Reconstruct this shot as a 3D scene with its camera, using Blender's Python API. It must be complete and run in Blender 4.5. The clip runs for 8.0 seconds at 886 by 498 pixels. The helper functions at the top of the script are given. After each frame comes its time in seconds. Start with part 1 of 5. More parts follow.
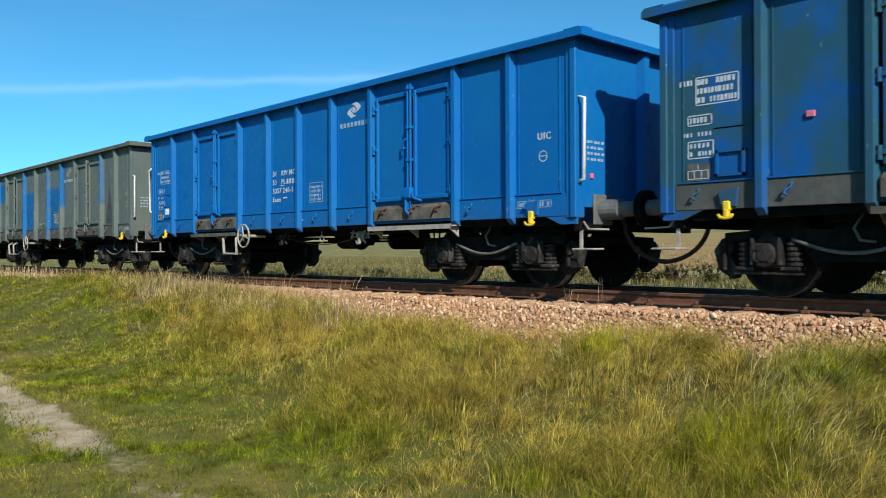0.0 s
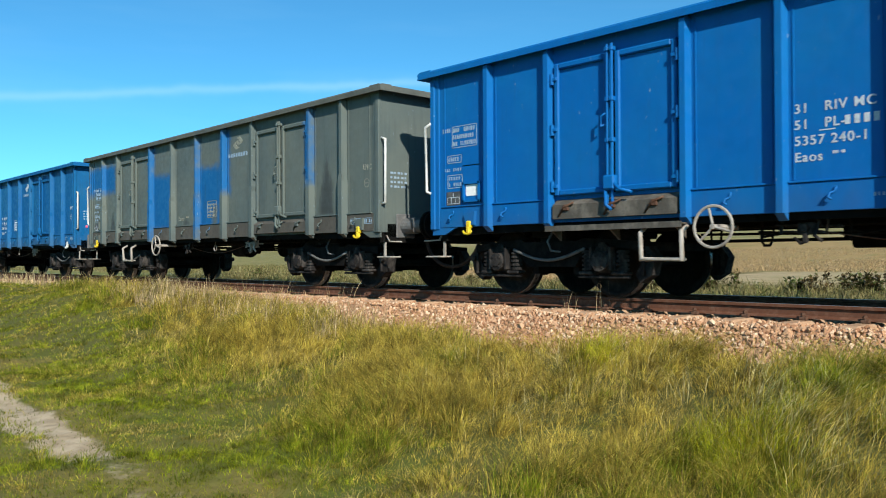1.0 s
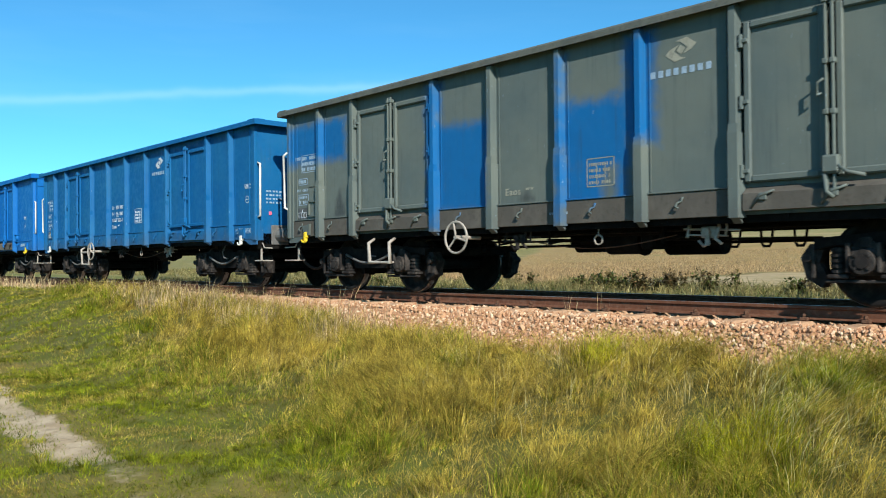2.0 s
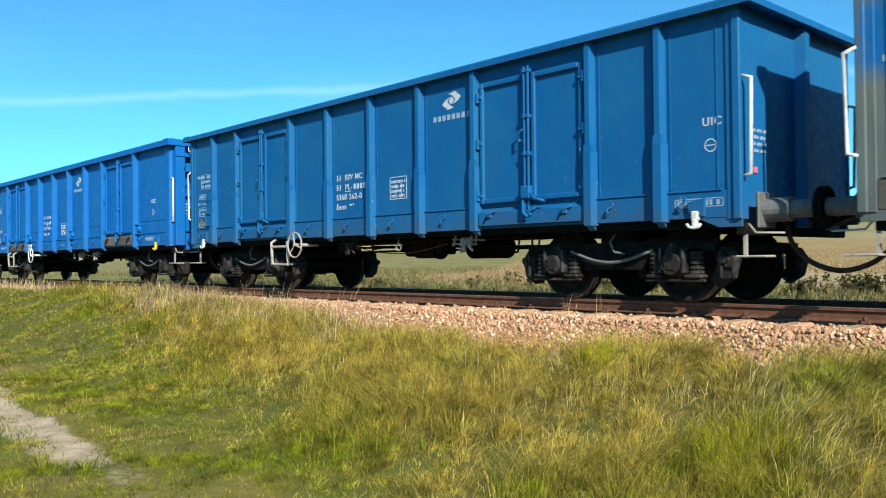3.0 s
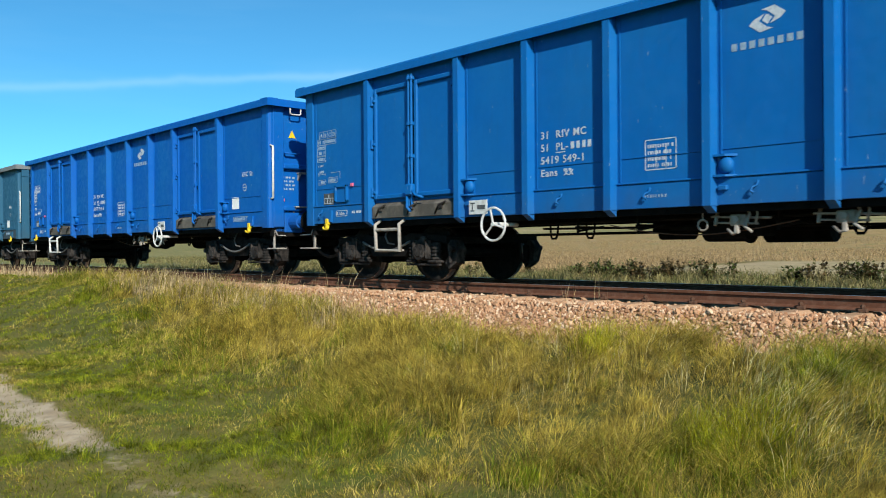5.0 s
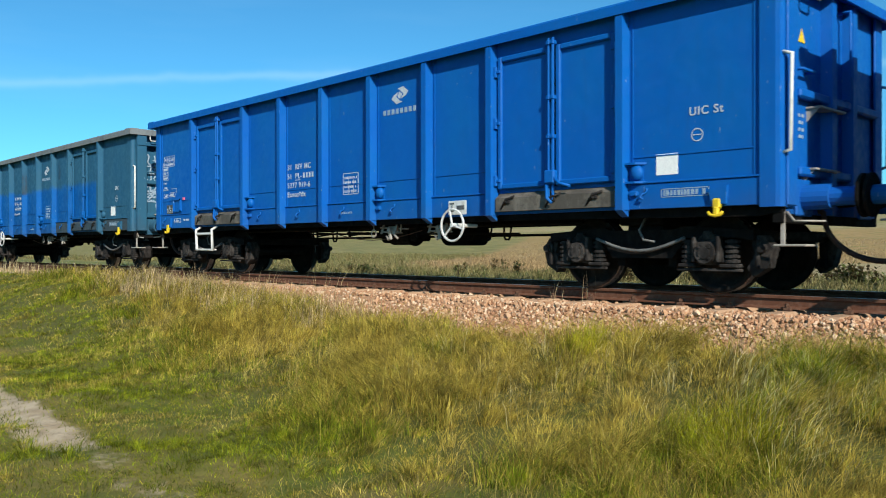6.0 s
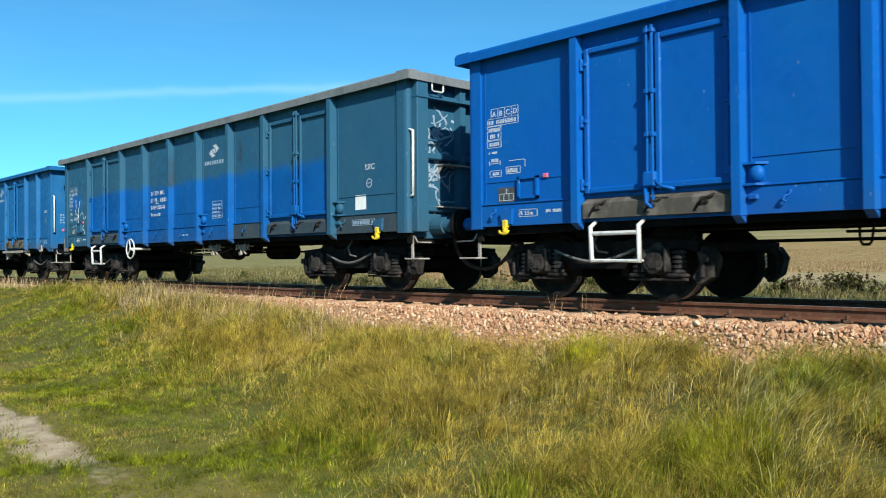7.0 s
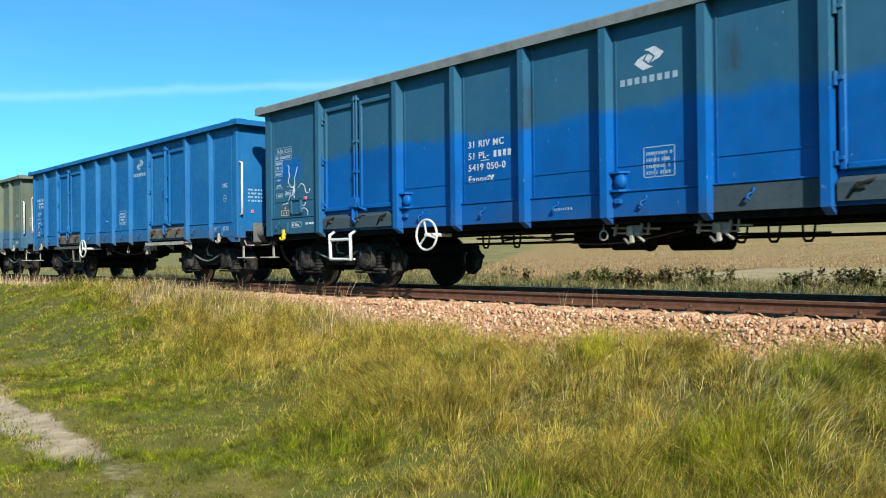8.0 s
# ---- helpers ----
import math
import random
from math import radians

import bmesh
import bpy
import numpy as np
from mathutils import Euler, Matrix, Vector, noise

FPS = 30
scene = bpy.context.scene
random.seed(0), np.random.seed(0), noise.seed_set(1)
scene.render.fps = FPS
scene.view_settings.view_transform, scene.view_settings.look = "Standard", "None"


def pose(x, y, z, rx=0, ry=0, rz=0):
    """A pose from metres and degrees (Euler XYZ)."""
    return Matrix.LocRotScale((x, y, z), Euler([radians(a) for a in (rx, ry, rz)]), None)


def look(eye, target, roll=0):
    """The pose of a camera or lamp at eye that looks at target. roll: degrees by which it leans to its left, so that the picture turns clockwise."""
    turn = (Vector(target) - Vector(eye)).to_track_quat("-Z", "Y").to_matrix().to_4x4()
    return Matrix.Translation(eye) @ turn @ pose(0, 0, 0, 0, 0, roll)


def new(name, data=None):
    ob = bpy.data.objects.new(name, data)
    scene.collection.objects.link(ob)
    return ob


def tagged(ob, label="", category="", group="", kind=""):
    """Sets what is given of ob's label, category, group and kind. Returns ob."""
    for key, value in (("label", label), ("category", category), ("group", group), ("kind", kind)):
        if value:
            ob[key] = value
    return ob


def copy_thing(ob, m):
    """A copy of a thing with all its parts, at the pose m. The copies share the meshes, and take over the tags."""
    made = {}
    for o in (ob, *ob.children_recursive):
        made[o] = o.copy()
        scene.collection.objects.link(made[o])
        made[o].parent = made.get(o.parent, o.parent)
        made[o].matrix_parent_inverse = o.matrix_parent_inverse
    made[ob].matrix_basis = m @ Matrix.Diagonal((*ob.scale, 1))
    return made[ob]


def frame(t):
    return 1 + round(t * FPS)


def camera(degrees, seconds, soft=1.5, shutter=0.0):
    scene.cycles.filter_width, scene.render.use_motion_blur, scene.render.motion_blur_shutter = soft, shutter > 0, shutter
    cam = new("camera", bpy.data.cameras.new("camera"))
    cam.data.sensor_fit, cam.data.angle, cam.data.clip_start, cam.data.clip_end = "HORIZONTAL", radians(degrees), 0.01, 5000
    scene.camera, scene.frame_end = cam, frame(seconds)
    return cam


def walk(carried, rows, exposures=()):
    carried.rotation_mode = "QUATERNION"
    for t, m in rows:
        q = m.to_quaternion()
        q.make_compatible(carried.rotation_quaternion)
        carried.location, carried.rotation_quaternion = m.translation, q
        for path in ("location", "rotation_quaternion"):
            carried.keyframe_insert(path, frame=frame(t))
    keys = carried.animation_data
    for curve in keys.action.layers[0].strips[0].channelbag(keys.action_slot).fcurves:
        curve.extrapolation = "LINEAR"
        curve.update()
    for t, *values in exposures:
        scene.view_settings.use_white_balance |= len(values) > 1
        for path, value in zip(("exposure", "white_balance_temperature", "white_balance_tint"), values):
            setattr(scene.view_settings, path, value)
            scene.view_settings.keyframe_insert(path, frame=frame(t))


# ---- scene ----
# World: x along the track in the train's direction, y across it, z = 0 on the rail tops.
EYE = Vector((0.0, -9.774, 0.523))
SPEED = 10.207
cam = camera(56.2, 8.0, soft=1.0, shutter=0.06)


def aim(yaw, pitch, roll):
    return Matrix.Translation(EYE) @ pose(0, 0, 0, 0, 0, yaw) @ pose(0, 0, 0, 90 + pitch) @ pose(0, 0, 0, 0, 0, roll)


PATH = [
    (0.0, aim(47.57, 0.18, -0.24)),
    (0.5, aim(47.50, 0.35, -0.19)),
    (1.0, aim(47.45, 0.64, -0.27)),
    (1.5, aim(47.48, 0.72, -0.43)),
    (3.0, aim(47.43, 0.87, -0.56)),
    (3.5, aim(47.37, 0.79, -0.57)),
    (4.0, aim(47.38, 0.48, -0.57)),
    (5.5, aim(47.10, -0.21, -0.19)),
    (6.0, aim(46.55, -0.05, -0.07)),
    (6.5, aim(46.36, 0.41, -0.18)),
    (7.0, aim(46.47, 0.77, -0.46)),
    (7.5, aim(46.85, 0.74, -0.54)),
    (8.0, aim(47.17, 0.53, -0.64)),
]
EXPOSURES = [(0.0, 0.24), (1.0, 0.39), (1.5, 0.44), (3.0, 0.63), (3.5, 0.61), (4.0, 0.40), (5.5, 0.28), (6.5, 0.36), (7.0, 0.46), (8.0, 0.56)]
walk(cam, PATH, EXPOSURES)

# ---- light ----
SUN = Vector((1.95, -1.0, 1.27)).normalized()
sun_data = bpy.data.lights.new("sun", "SUN")
sun_data.energy, sun_data.angle, sun_data.color = 5.0, radians(0.53), (1.0, 0.95, 0.84)
sun = new("sun", sun_data)
sun.matrix_world = look(SUN * 50, (0, 0, 0))

world = bpy.data.worlds.new("sky")
scene.world = world
world.use_nodes = True
wn, wl = world.node_tree.nodes, world.node_tree.links
sky = wn.new("ShaderNodeTexSky")
sky.sky_type, sky.sun_disc = "NISHITA", False
sky.sun_elevation = math.asin(SUN.z)
sky.sun_rotation = math.atan2(SUN.x, SUN.y)
sky.air_density, sky.dust_density, sky.ozone_density = 0.8, 0.3, 4.0
back = wn["Background"]
back.inputs["Strength"].default_value = 0.105


def bearing(az, el):
    a, e = radians(az), radians(el)
    return Vector((-math.sin(a) * math.cos(e), math.cos(a) * math.cos(e), math.sin(e)))


def wmath(op, a, b=None):
    n = wn.new("ShaderNodeMath")
    n.operation = op
    for k, v in ((0, a), (1, b)):
        if v is None:
            continue
        if hasattr(v, "links"):
            wl.new(v, n.inputs[k])
        else:
            n.inputs[k].default_value = v
    return n.outputs[0]


# one thin streak of high cloud
coord = wn.new("ShaderNodeTexCoord")
end_a, end_b = bearing(80, 9.4), bearing(47, 12.0)
across = end_a.cross(end_b).normalized()
along = end_b.normalized()
dots = []
for v in (across, along):
    d = wn.new("ShaderNodeVectorMath")
    d.operation = "DOT_PRODUCT"
    wl.new(coord.outputs["Generated"], d.inputs[0])
    d.inputs[1].default_value = v
    dots.append(d.outputs["Value"])
wisp = wn.new("ShaderNodeTexNoise")
wisp.inputs["Scale"].default_value, wisp.inputs["Detail"].default_value = 14, 5
wl.new(coord.outputs["Generated"], wisp.inputs["Vector"])
bend = wmath("MULTIPLY", wmath("SUBTRACT", wisp.outputs["Fac"], 0.5), 0.012)
off = wmath("DIVIDE", wmath("ADD", dots[0], bend), 0.0048)
bell = wmath("POWER", 2.718, wmath("MULTIPLY", wmath("MULTIPLY", off, off), -1.0))
fade = wn.new("ShaderNodeMapRange")
fade.inputs["From Min"].default_value, fade.inputs["From Max"].default_value = 0.5, 0.9
wl.new(dots[1], fade.inputs["Value"])
streak = wmath("MULTIPLY", wmath("MULTIPLY", bell, fade.outputs[0]), 0.19)
veil = wn.new("ShaderNodeTexNoise")
veil.inputs["Scale"].default_value, veil.inputs["Detail"].default_value = 3.0, 4
stretch = wn.new("ShaderNodeMapping")
stretch.inputs["Scale"].default_value = (1, 1, 7)
wl.new(coord.outputs["Generated"], stretch.inputs["Vector"])
wl.new(stretch.outputs[0], veil.inputs["Vector"])
veil_fac = wmath("MAXIMUM", wmath("MULTIPLY", wmath("SUBTRACT", veil.outputs["Fac"], 0.5), 0.2), 0.0)
cloud = wn.new("ShaderNodeMix")
cloud.data_type = "RGBA"
wl.new(wmath("ADD", streak, veil_fac), cloud.inputs["Factor"])
clear = wn.new("ShaderNodeMix")
clear.data_type, clear.blend_type = "RGBA", "MULTIPLY"
clear.inputs["Factor"].default_value = 1.0
wl.new(sky.outputs[0], clear.inputs["A"])
clear.inputs["B"].default_value = (0.43, 1.05, 1.14, 1)
wl.new(clear.outputs["Result"], cloud.inputs["A"])
cloud.inputs["B"].default_value = (5.0, 7.6, 8.6, 1)
wl.new(cloud.outputs["Result"], back.inputs["Color"])

# ---- materials ----
class Nodes:
    """Short hand for a material's node tree."""

    def __init__(self, name):
        self.mat = bpy.data.materials.new(name)
        self.mat.use_nodes = True
        self.n, self.l = self.mat.node_tree.nodes, self.mat.node_tree.links
        self.bsdf = self.n["Principled BSDF"]
        self.co = self.n.new("ShaderNodeTexCoord").outputs["Object"]

    def put(self, value, socket):
        if hasattr(value, "links"):
            self.l.new(value, socket)
        elif isinstance(value, tuple) and len(value) == 3 and socket.type == "RGBA":
            socket.default_value = (*value, 1)
        else:
            socket.default_value = value

    def noise(self, scale, detail=4, stretch=(1, 1, 1), rough=0.55, vec=None):
        m = self.n.new("ShaderNodeMapping")
        m.inputs["Scale"].default_value = stretch
        self.l.new(vec or self.co, m.inputs["Vector"])
        t = self.n.new("ShaderNodeTexNoise")
        t.inputs["Scale"].default_value, t.inputs["Detail"].default_value = scale, detail
        t.inputs["Roughness"].default_value = rough
        self.l.new(m.outputs[0], t.inputs["Vector"])
        return t.outputs["Fac"]

    def math(self, op, a, b=0.0):
        m = self.n.new("ShaderNodeMath")
        m.operation = op
        self.put(a, m.inputs[0]), self.put(b, m.inputs[1])
        return m.outputs[0]

    def ramp(self, v, a, b, lo=0.0, hi=1.0):
        m = self.n.new("ShaderNodeMapRange")
        m.interpolation_type = "SMOOTHSTEP"
        self.put(v, m.inputs["Value"])
        for key, val in (("From Min", a), ("From Max", b), ("To Min", lo), ("To Max", hi)):
            m.inputs[key].default_value = val
        return m.outputs[0]

    def mix(self, f, a, b):
        m = self.n.new("ShaderNodeMix")
        m.data_type = "RGBA"
        self.put(f, m.inputs["Factor"]), self.put(a, m.inputs["A"]), self.put(b, m.inputs["B"])
        return m.outputs["Result"]

    def axes(self):
        s = self.n.new("ShaderNodeSeparateXYZ")
        self.l.new(self.co, s.inputs[0])
        return s.outputs

    def bump(self, height, strength, distance):
        b = self.n.new("ShaderNodeBump")
        b.inputs["Strength"].default_value, b.inputs["Distance"].default_value = strength, distance
        self.put(height, b.inputs["Height"])
        self.l.new(b.outputs[0], self.bsdf.inputs["Normal"])

    def done(self, colour, rough=0.6, metal=0.0, spec=0.5):
        self.put(colour, self.bsdf.inputs["Base Color"])
        self.put(rough, self.bsdf.inputs["Roughness"])
        self.bsdf.inputs["Metallic"].default_value = metal
        self.bsdf.inputs["Specular IOR Level"].default_value = spec
        return self.mat


def paint(name, base, fade, dirt=0.5, patches=(), over=None, split=None, cloudy=0.0, rust=0.5, reach=99.0, smears=()):
    """Weathered wagon paint. patches: rectangles x0, x1, z0, z1 of the colour over; split: a height under which it is over, as far as reach from the middle; smears: dark runs x, z0, z1, width; cloudy: repaint in clouds."""
    k = Nodes(name)
    ax = k.axes()
    col = k.mix(k.ramp(k.noise(0.7, 5), 0.35, 0.7), base, fade)
    if over:
        wob = k.math("MULTIPLY", k.math("SUBTRACT", k.noise(1.6, 4), 0.5), 0.42)
        if split is not None:
            m = k.ramp(k.math("ADD", ax[2], wob), split + 0.1, split - 0.1)
            m = k.math("MULTIPLY", m, k.ramp(k.math("ABSOLUTE", ax[0]), reach + 0.02, reach - 0.02))
            col = k.mix(m, col, k.mix(k.ramp(k.noise(1.1), 0.4, 0.7), over, tuple(c * 0.8 for c in over)))
        if cloudy:
            col = k.mix(k.ramp(k.noise(1.3, 3), 0.55 - cloudy, 0.79 - cloudy), col, over)
        edge = k.math("MULTIPLY", k.math("SUBTRACT", k.noise(6, 3), 0.5), 0.10)
        for x0, x1, z0, z1 in patches:
            dx = k.math("ABSOLUTE", k.math("SUBTRACT", ax[0], (x0 + x1) / 2))
            dz = k.math("ABSOLUTE", k.math("SUBTRACT", ax[2], (z0 + z1) / 2))
            gap = k.math("MAXIMUM", k.math("SUBTRACT", dx, (x1 - x0) / 2), k.math("SUBTRACT", dz, (z1 - z0) / 2))
            col = k.mix(k.ramp(k.math("ADD", gap, k.math("MULTIPLY", edge, 2.4)), 0.13, -0.13), col, over)
    for x, z0, z1, w in smears:
        taper = k.ramp(ax[2], z1, z0, 0.1, 1.0)
        away = k.math("SUBTRACT", k.math("ABSOLUTE", k.math("SUBTRACT", ax[0], x)), k.math("MULTIPLY", taper, w))
        away = k.math("ADD", away, k.math("MULTIPLY", k.math("SUBTRACT", k.noise(5, 5, (2, 2, 0.6)), 0.5), 0.35))
        run = k.math("MULTIPLY", k.ramp(away, 0.1, -0.1), k.math("MULTIPLY", k.ramp(ax[2], z1, z1 - 0.3), k.ramp(ax[2], z0 - 0.05, z0 + 0.05)))
        col = k.mix(k.math("MULTIPLY", run, 0.75), col, (0.03, 0.032, 0.035))
    streaks = k.noise(3.0, 5, (4.5, 4.5, 0.28), 0.65)
    col = k.mix(k.ramp(streaks, 0.5, 0.78, 0, 0.55 * dirt), col, (0.03, 0.042, 0.05))
    low = k.math("ADD", k.ramp(ax[2], 1.75, 0.9), k.math("MULTIPLY", k.math("SUBTRACT", k.noise(3.5, 5, (1, 1, 0.6)), 0.5), 1.3))
    col = k.mix(k.ramp(low, 0.5, 1.25, 0, 0.7 * dirt), col, (0.06, 0.06, 0.058))
    chalk = k.noise(7, 6, (1.6, 1.6, 0.5), 0.7)
    col = k.mix(k.ramp(chalk, 0.6, 0.82, 0, 0.3), col, tuple(min(0.5, c * 1.25 + 0.035) for c in base))
    nicks = k.noise(26, 3, (1.4, 1.4, 0.35), 0.5)
    col = k.mix(k.ramp(nicks, 0.70, 0.76, 0, 0.6), col, (0.24, 0.33, 0.42))
    spots = k.noise(11, 6, (1, 1, 0.55), 0.75)
    rusty = k.ramp(spots, 0.74 - 0.06 * rust, 0.8 - 0.06 * rust, 0, 0.85)
    col = k.mix(rusty, col, (0.085, 0.035, 0.016))
    k.bump(k.math("ADD", k.math("MULTIPLY", k.noise(1.9, 2), 1.0), k.math("MULTIPLY", k.noise(45, 3), 0.05)), 0.55, 0.03)
    return k.done(col, k.ramp(k.noise(9, 4), 0.3, 0.7, 0.42, 0.68), 0.0, 0.18)


def grimy(name, base, dust, rough=0.75, scale=6.0, metal=0.0, amount=0.8, spec=0.3):
    k = Nodes(name)
    col = k.mix(k.ramp(k.noise(scale, 6, (1, 1, 0.6), 0.65), 0.42, 0.7, 0, amount), base, dust)
    col = k.mix(k.ramp(k.noise(scale * 6, 4), 0.5, 0.75, 0, 0.4), col, tuple(c * 0.45 for c in base))
    k.bump(k.noise(scale * 9, 4), 0.35, 0.006)
    return k.done(col, k.ramp(k.noise(scale * 2), 0.3, 0.7, rough - 0.12, min(1, rough + 0.12)), metal, spec)


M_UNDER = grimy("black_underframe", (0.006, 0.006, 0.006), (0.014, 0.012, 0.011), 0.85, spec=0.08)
M_BOGIE = grimy("bogie_steel", (0.019, 0.017, 0.0165), (0.085, 0.074, 0.067), 0.8, 8, spec=0.12)
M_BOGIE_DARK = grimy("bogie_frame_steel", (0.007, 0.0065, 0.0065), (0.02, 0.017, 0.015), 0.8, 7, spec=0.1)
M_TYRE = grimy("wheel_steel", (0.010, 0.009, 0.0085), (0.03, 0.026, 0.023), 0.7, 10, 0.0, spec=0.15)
M_TREAD = grimy("wheel_tread", (0.3, 0.29, 0.28), (0.16, 0.14, 0.13), 0.35, 10, 0.9)
M_THRESH = grimy("worn_door_sill", (0.075, 0.066, 0.055), (0.17, 0.15, 0.125), 0.75, 5, 0.0, 0.9)
M_RUSTY = grimy("rusted_iron", (0.085, 0.040, 0.024), (0.15, 0.085, 0.055), 0.85, 9)
M_WHITE = grimy("white_enamel", (0.62, 0.62, 0.60), (0.42, 0.41, 0.38), 0.5, 14)
M_PAPER = grimy("white_paper", (0.85, 0.85, 0.83), (0.75, 0.75, 0.74), 0.7, 20)
M_PALE = grimy("pale_worn_paint", (0.36, 0.325, 0.285), (0.18, 0.15, 0.125), 0.65, 12)
M_YELLOW = grimy("yellow_paint", (0.75, 0.52, 0.02), (0.5, 0.34, 0.03), 0.5, 16)
M_LETTER = grimy("lettering_white", (0.50, 0.54, 0.58), (0.27, 0.33, 0.41), 0.6, 30)
M_LETTER_FAINT = grimy("lettering_faded", (0.27, 0.36, 0.45), (0.15, 0.24, 0.36), 0.6, 30)
M_PLATE_DARK = grimy("dark_plate", (0.06, 0.065, 0.07), (0.12, 0.12, 0.12), 0.6, 14)
M_PINK = grimy("pink_marker", (0.65, 0.12, 0.22), (0.5, 0.16, 0.22), 0.5, 20)
M_BUFFER = grimy("buffer_casing", (0.10, 0.10, 0.10), (0.21, 0.205, 0.195), 0.7, 5)
M_HOSE = grimy("rubber_hose", (0.040, 0.022, 0.016), (0.085, 0.045, 0.03), 0.7, 14)
M_CABLE = grimy("grey_pipe", (0.14, 0.14, 0.137), (0.07, 0.065, 0.06), 0.6, 12)
M_RAIL = grimy("rail_rust", (0.115, 0.045, 0.024), (0.17, 0.085, 0.055), 0.85, 12)
M_RAILTOP = grimy("rail_running_face", (0.33, 0.29, 0.27), (0.2, 0.13, 0.1), 0.4, 12, 0.7)
M_CONCRETE = grimy("sleeper_concrete", (0.42, 0.26, 0.16), (0.33, 0.20, 0.12), 0.95, 9)


def stone_material():
    k = Nodes("ballast_stone")
    info = k.n.new("ShaderNodeObjectInfo").outputs["Random"]
    isl = k.n.new("ShaderNodeNewGeometry").outputs["Random Per Island"]
    r = k.math("FRACT", k.math("ADD", info, isl))
    col = k.mix(k.ramp(r, 0.0, 0.55), (0.28, 0.140, 0.074), (0.45, 0.262, 0.148))
    col = k.mix(k.ramp(r, 0.62, 1.0), col, (0.66, 0.48, 0.33))
    col = k.mix(k.ramp(k.noise(2.5, 4), 0.45, 0.75, 0, 0.5), col, (0.42, 0.20, 0.108))
    k.bump(k.noise(60, 4), 0.5, 0.006)
    return k.done(col, 0.9, 0, 0.3)


M_STONE = stone_material()


def grass_material(name, greens, dries, dry_bias):
    k = Nodes(name)
    geo = k.n.new("ShaderNodeNewGeometry")
    r = geo.outputs["Random Per Island"]
    patch = k.noise(0.75, 4, vec=geo.outputs["Position"])
    fine = k.noise(3.1, 3, vec=geo.outputs["Position"])
    sep = k.n.new("ShaderNodeSeparateXYZ")
    k.l.new(geo.outputs["Position"], sep.inputs[0])
    # greener beside the path, drier up the bank
    lush = k.ramp(k.math("ADD", sep.outputs[1], k.math("MULTIPLY", sep.outputs[0], 0.2)), -7.45, -5.75, -0.75, 0.30)
    lush = k.math("ADD", lush, k.ramp(sep.outputs[0], -4.6, -2.2, 0.0, -0.42))
    pick = k.math("ADD", k.math("ADD", k.math("MULTIPLY", k.math("SUBTRACT", patch, 0.5), 3.7), k.math("MULTIPLY", k.math("SUBTRACT", fine, 0.5), 2.0)), k.math("ADD", lush, k.math("MULTIPLY", k.math("SUBTRACT", r, 0.5), 1.1)))
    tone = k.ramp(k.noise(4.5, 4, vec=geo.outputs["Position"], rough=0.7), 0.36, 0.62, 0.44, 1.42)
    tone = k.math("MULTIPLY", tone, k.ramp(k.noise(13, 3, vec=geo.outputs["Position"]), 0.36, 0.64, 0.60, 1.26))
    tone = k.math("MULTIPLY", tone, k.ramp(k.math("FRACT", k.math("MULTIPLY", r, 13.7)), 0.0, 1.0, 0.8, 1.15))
    green = k.mix(r, greens[0], greens[1])
    dry = k.mix(k.math("FRACT", k.math("MULTIPLY", r, 7.13)), dries[0], dries[1])
    col = k.mix(k.ramp(pick, 0.4 - dry_bias, -0.4 - dry_bias), dry, green)
    # noise scales the colour: random tussock tone, with clump shading painted in
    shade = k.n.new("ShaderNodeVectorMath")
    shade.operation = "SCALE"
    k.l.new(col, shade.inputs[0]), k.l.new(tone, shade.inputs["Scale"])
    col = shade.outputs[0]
    k.put(col, k.bsdf.inputs["Base Color"])
    k.bsdf.inputs["Roughness"].default_value = 0.6
    k.bsdf.inputs["Specular IOR Level"].default_value = 0.15
    trans = k.n.new("ShaderNodeBsdfTranslucent")
    k.put(col, trans.inputs["Color"])
    mixer = k.n.new("ShaderNodeMixShader")
    mixer.inputs[0].default_value = 0.3
    k.l.new(k.bsdf.outputs[0], mixer.inputs[1]), k.l.new(trans.outputs[0], mixer.inputs[2])
    k.l.new(mixer.outputs[0], k.n["Material Output"].inputs["Surface"])
    return k.mat


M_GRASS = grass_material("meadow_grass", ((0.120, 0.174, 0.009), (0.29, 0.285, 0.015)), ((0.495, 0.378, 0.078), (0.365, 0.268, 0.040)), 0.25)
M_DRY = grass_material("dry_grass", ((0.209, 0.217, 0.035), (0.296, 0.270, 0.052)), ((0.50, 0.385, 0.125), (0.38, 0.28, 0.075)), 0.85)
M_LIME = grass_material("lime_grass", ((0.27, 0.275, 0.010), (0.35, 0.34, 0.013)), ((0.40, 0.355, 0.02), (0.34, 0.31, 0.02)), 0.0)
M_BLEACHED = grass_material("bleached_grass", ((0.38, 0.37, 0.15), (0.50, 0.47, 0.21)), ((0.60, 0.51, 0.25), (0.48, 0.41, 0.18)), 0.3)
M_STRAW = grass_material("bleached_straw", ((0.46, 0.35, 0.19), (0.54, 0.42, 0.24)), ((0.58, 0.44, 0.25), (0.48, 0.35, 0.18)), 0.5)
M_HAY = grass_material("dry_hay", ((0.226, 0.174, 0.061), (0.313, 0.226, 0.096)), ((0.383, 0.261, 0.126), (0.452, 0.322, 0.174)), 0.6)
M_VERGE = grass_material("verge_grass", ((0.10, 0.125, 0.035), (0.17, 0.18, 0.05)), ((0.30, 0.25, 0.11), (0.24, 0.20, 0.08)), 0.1)
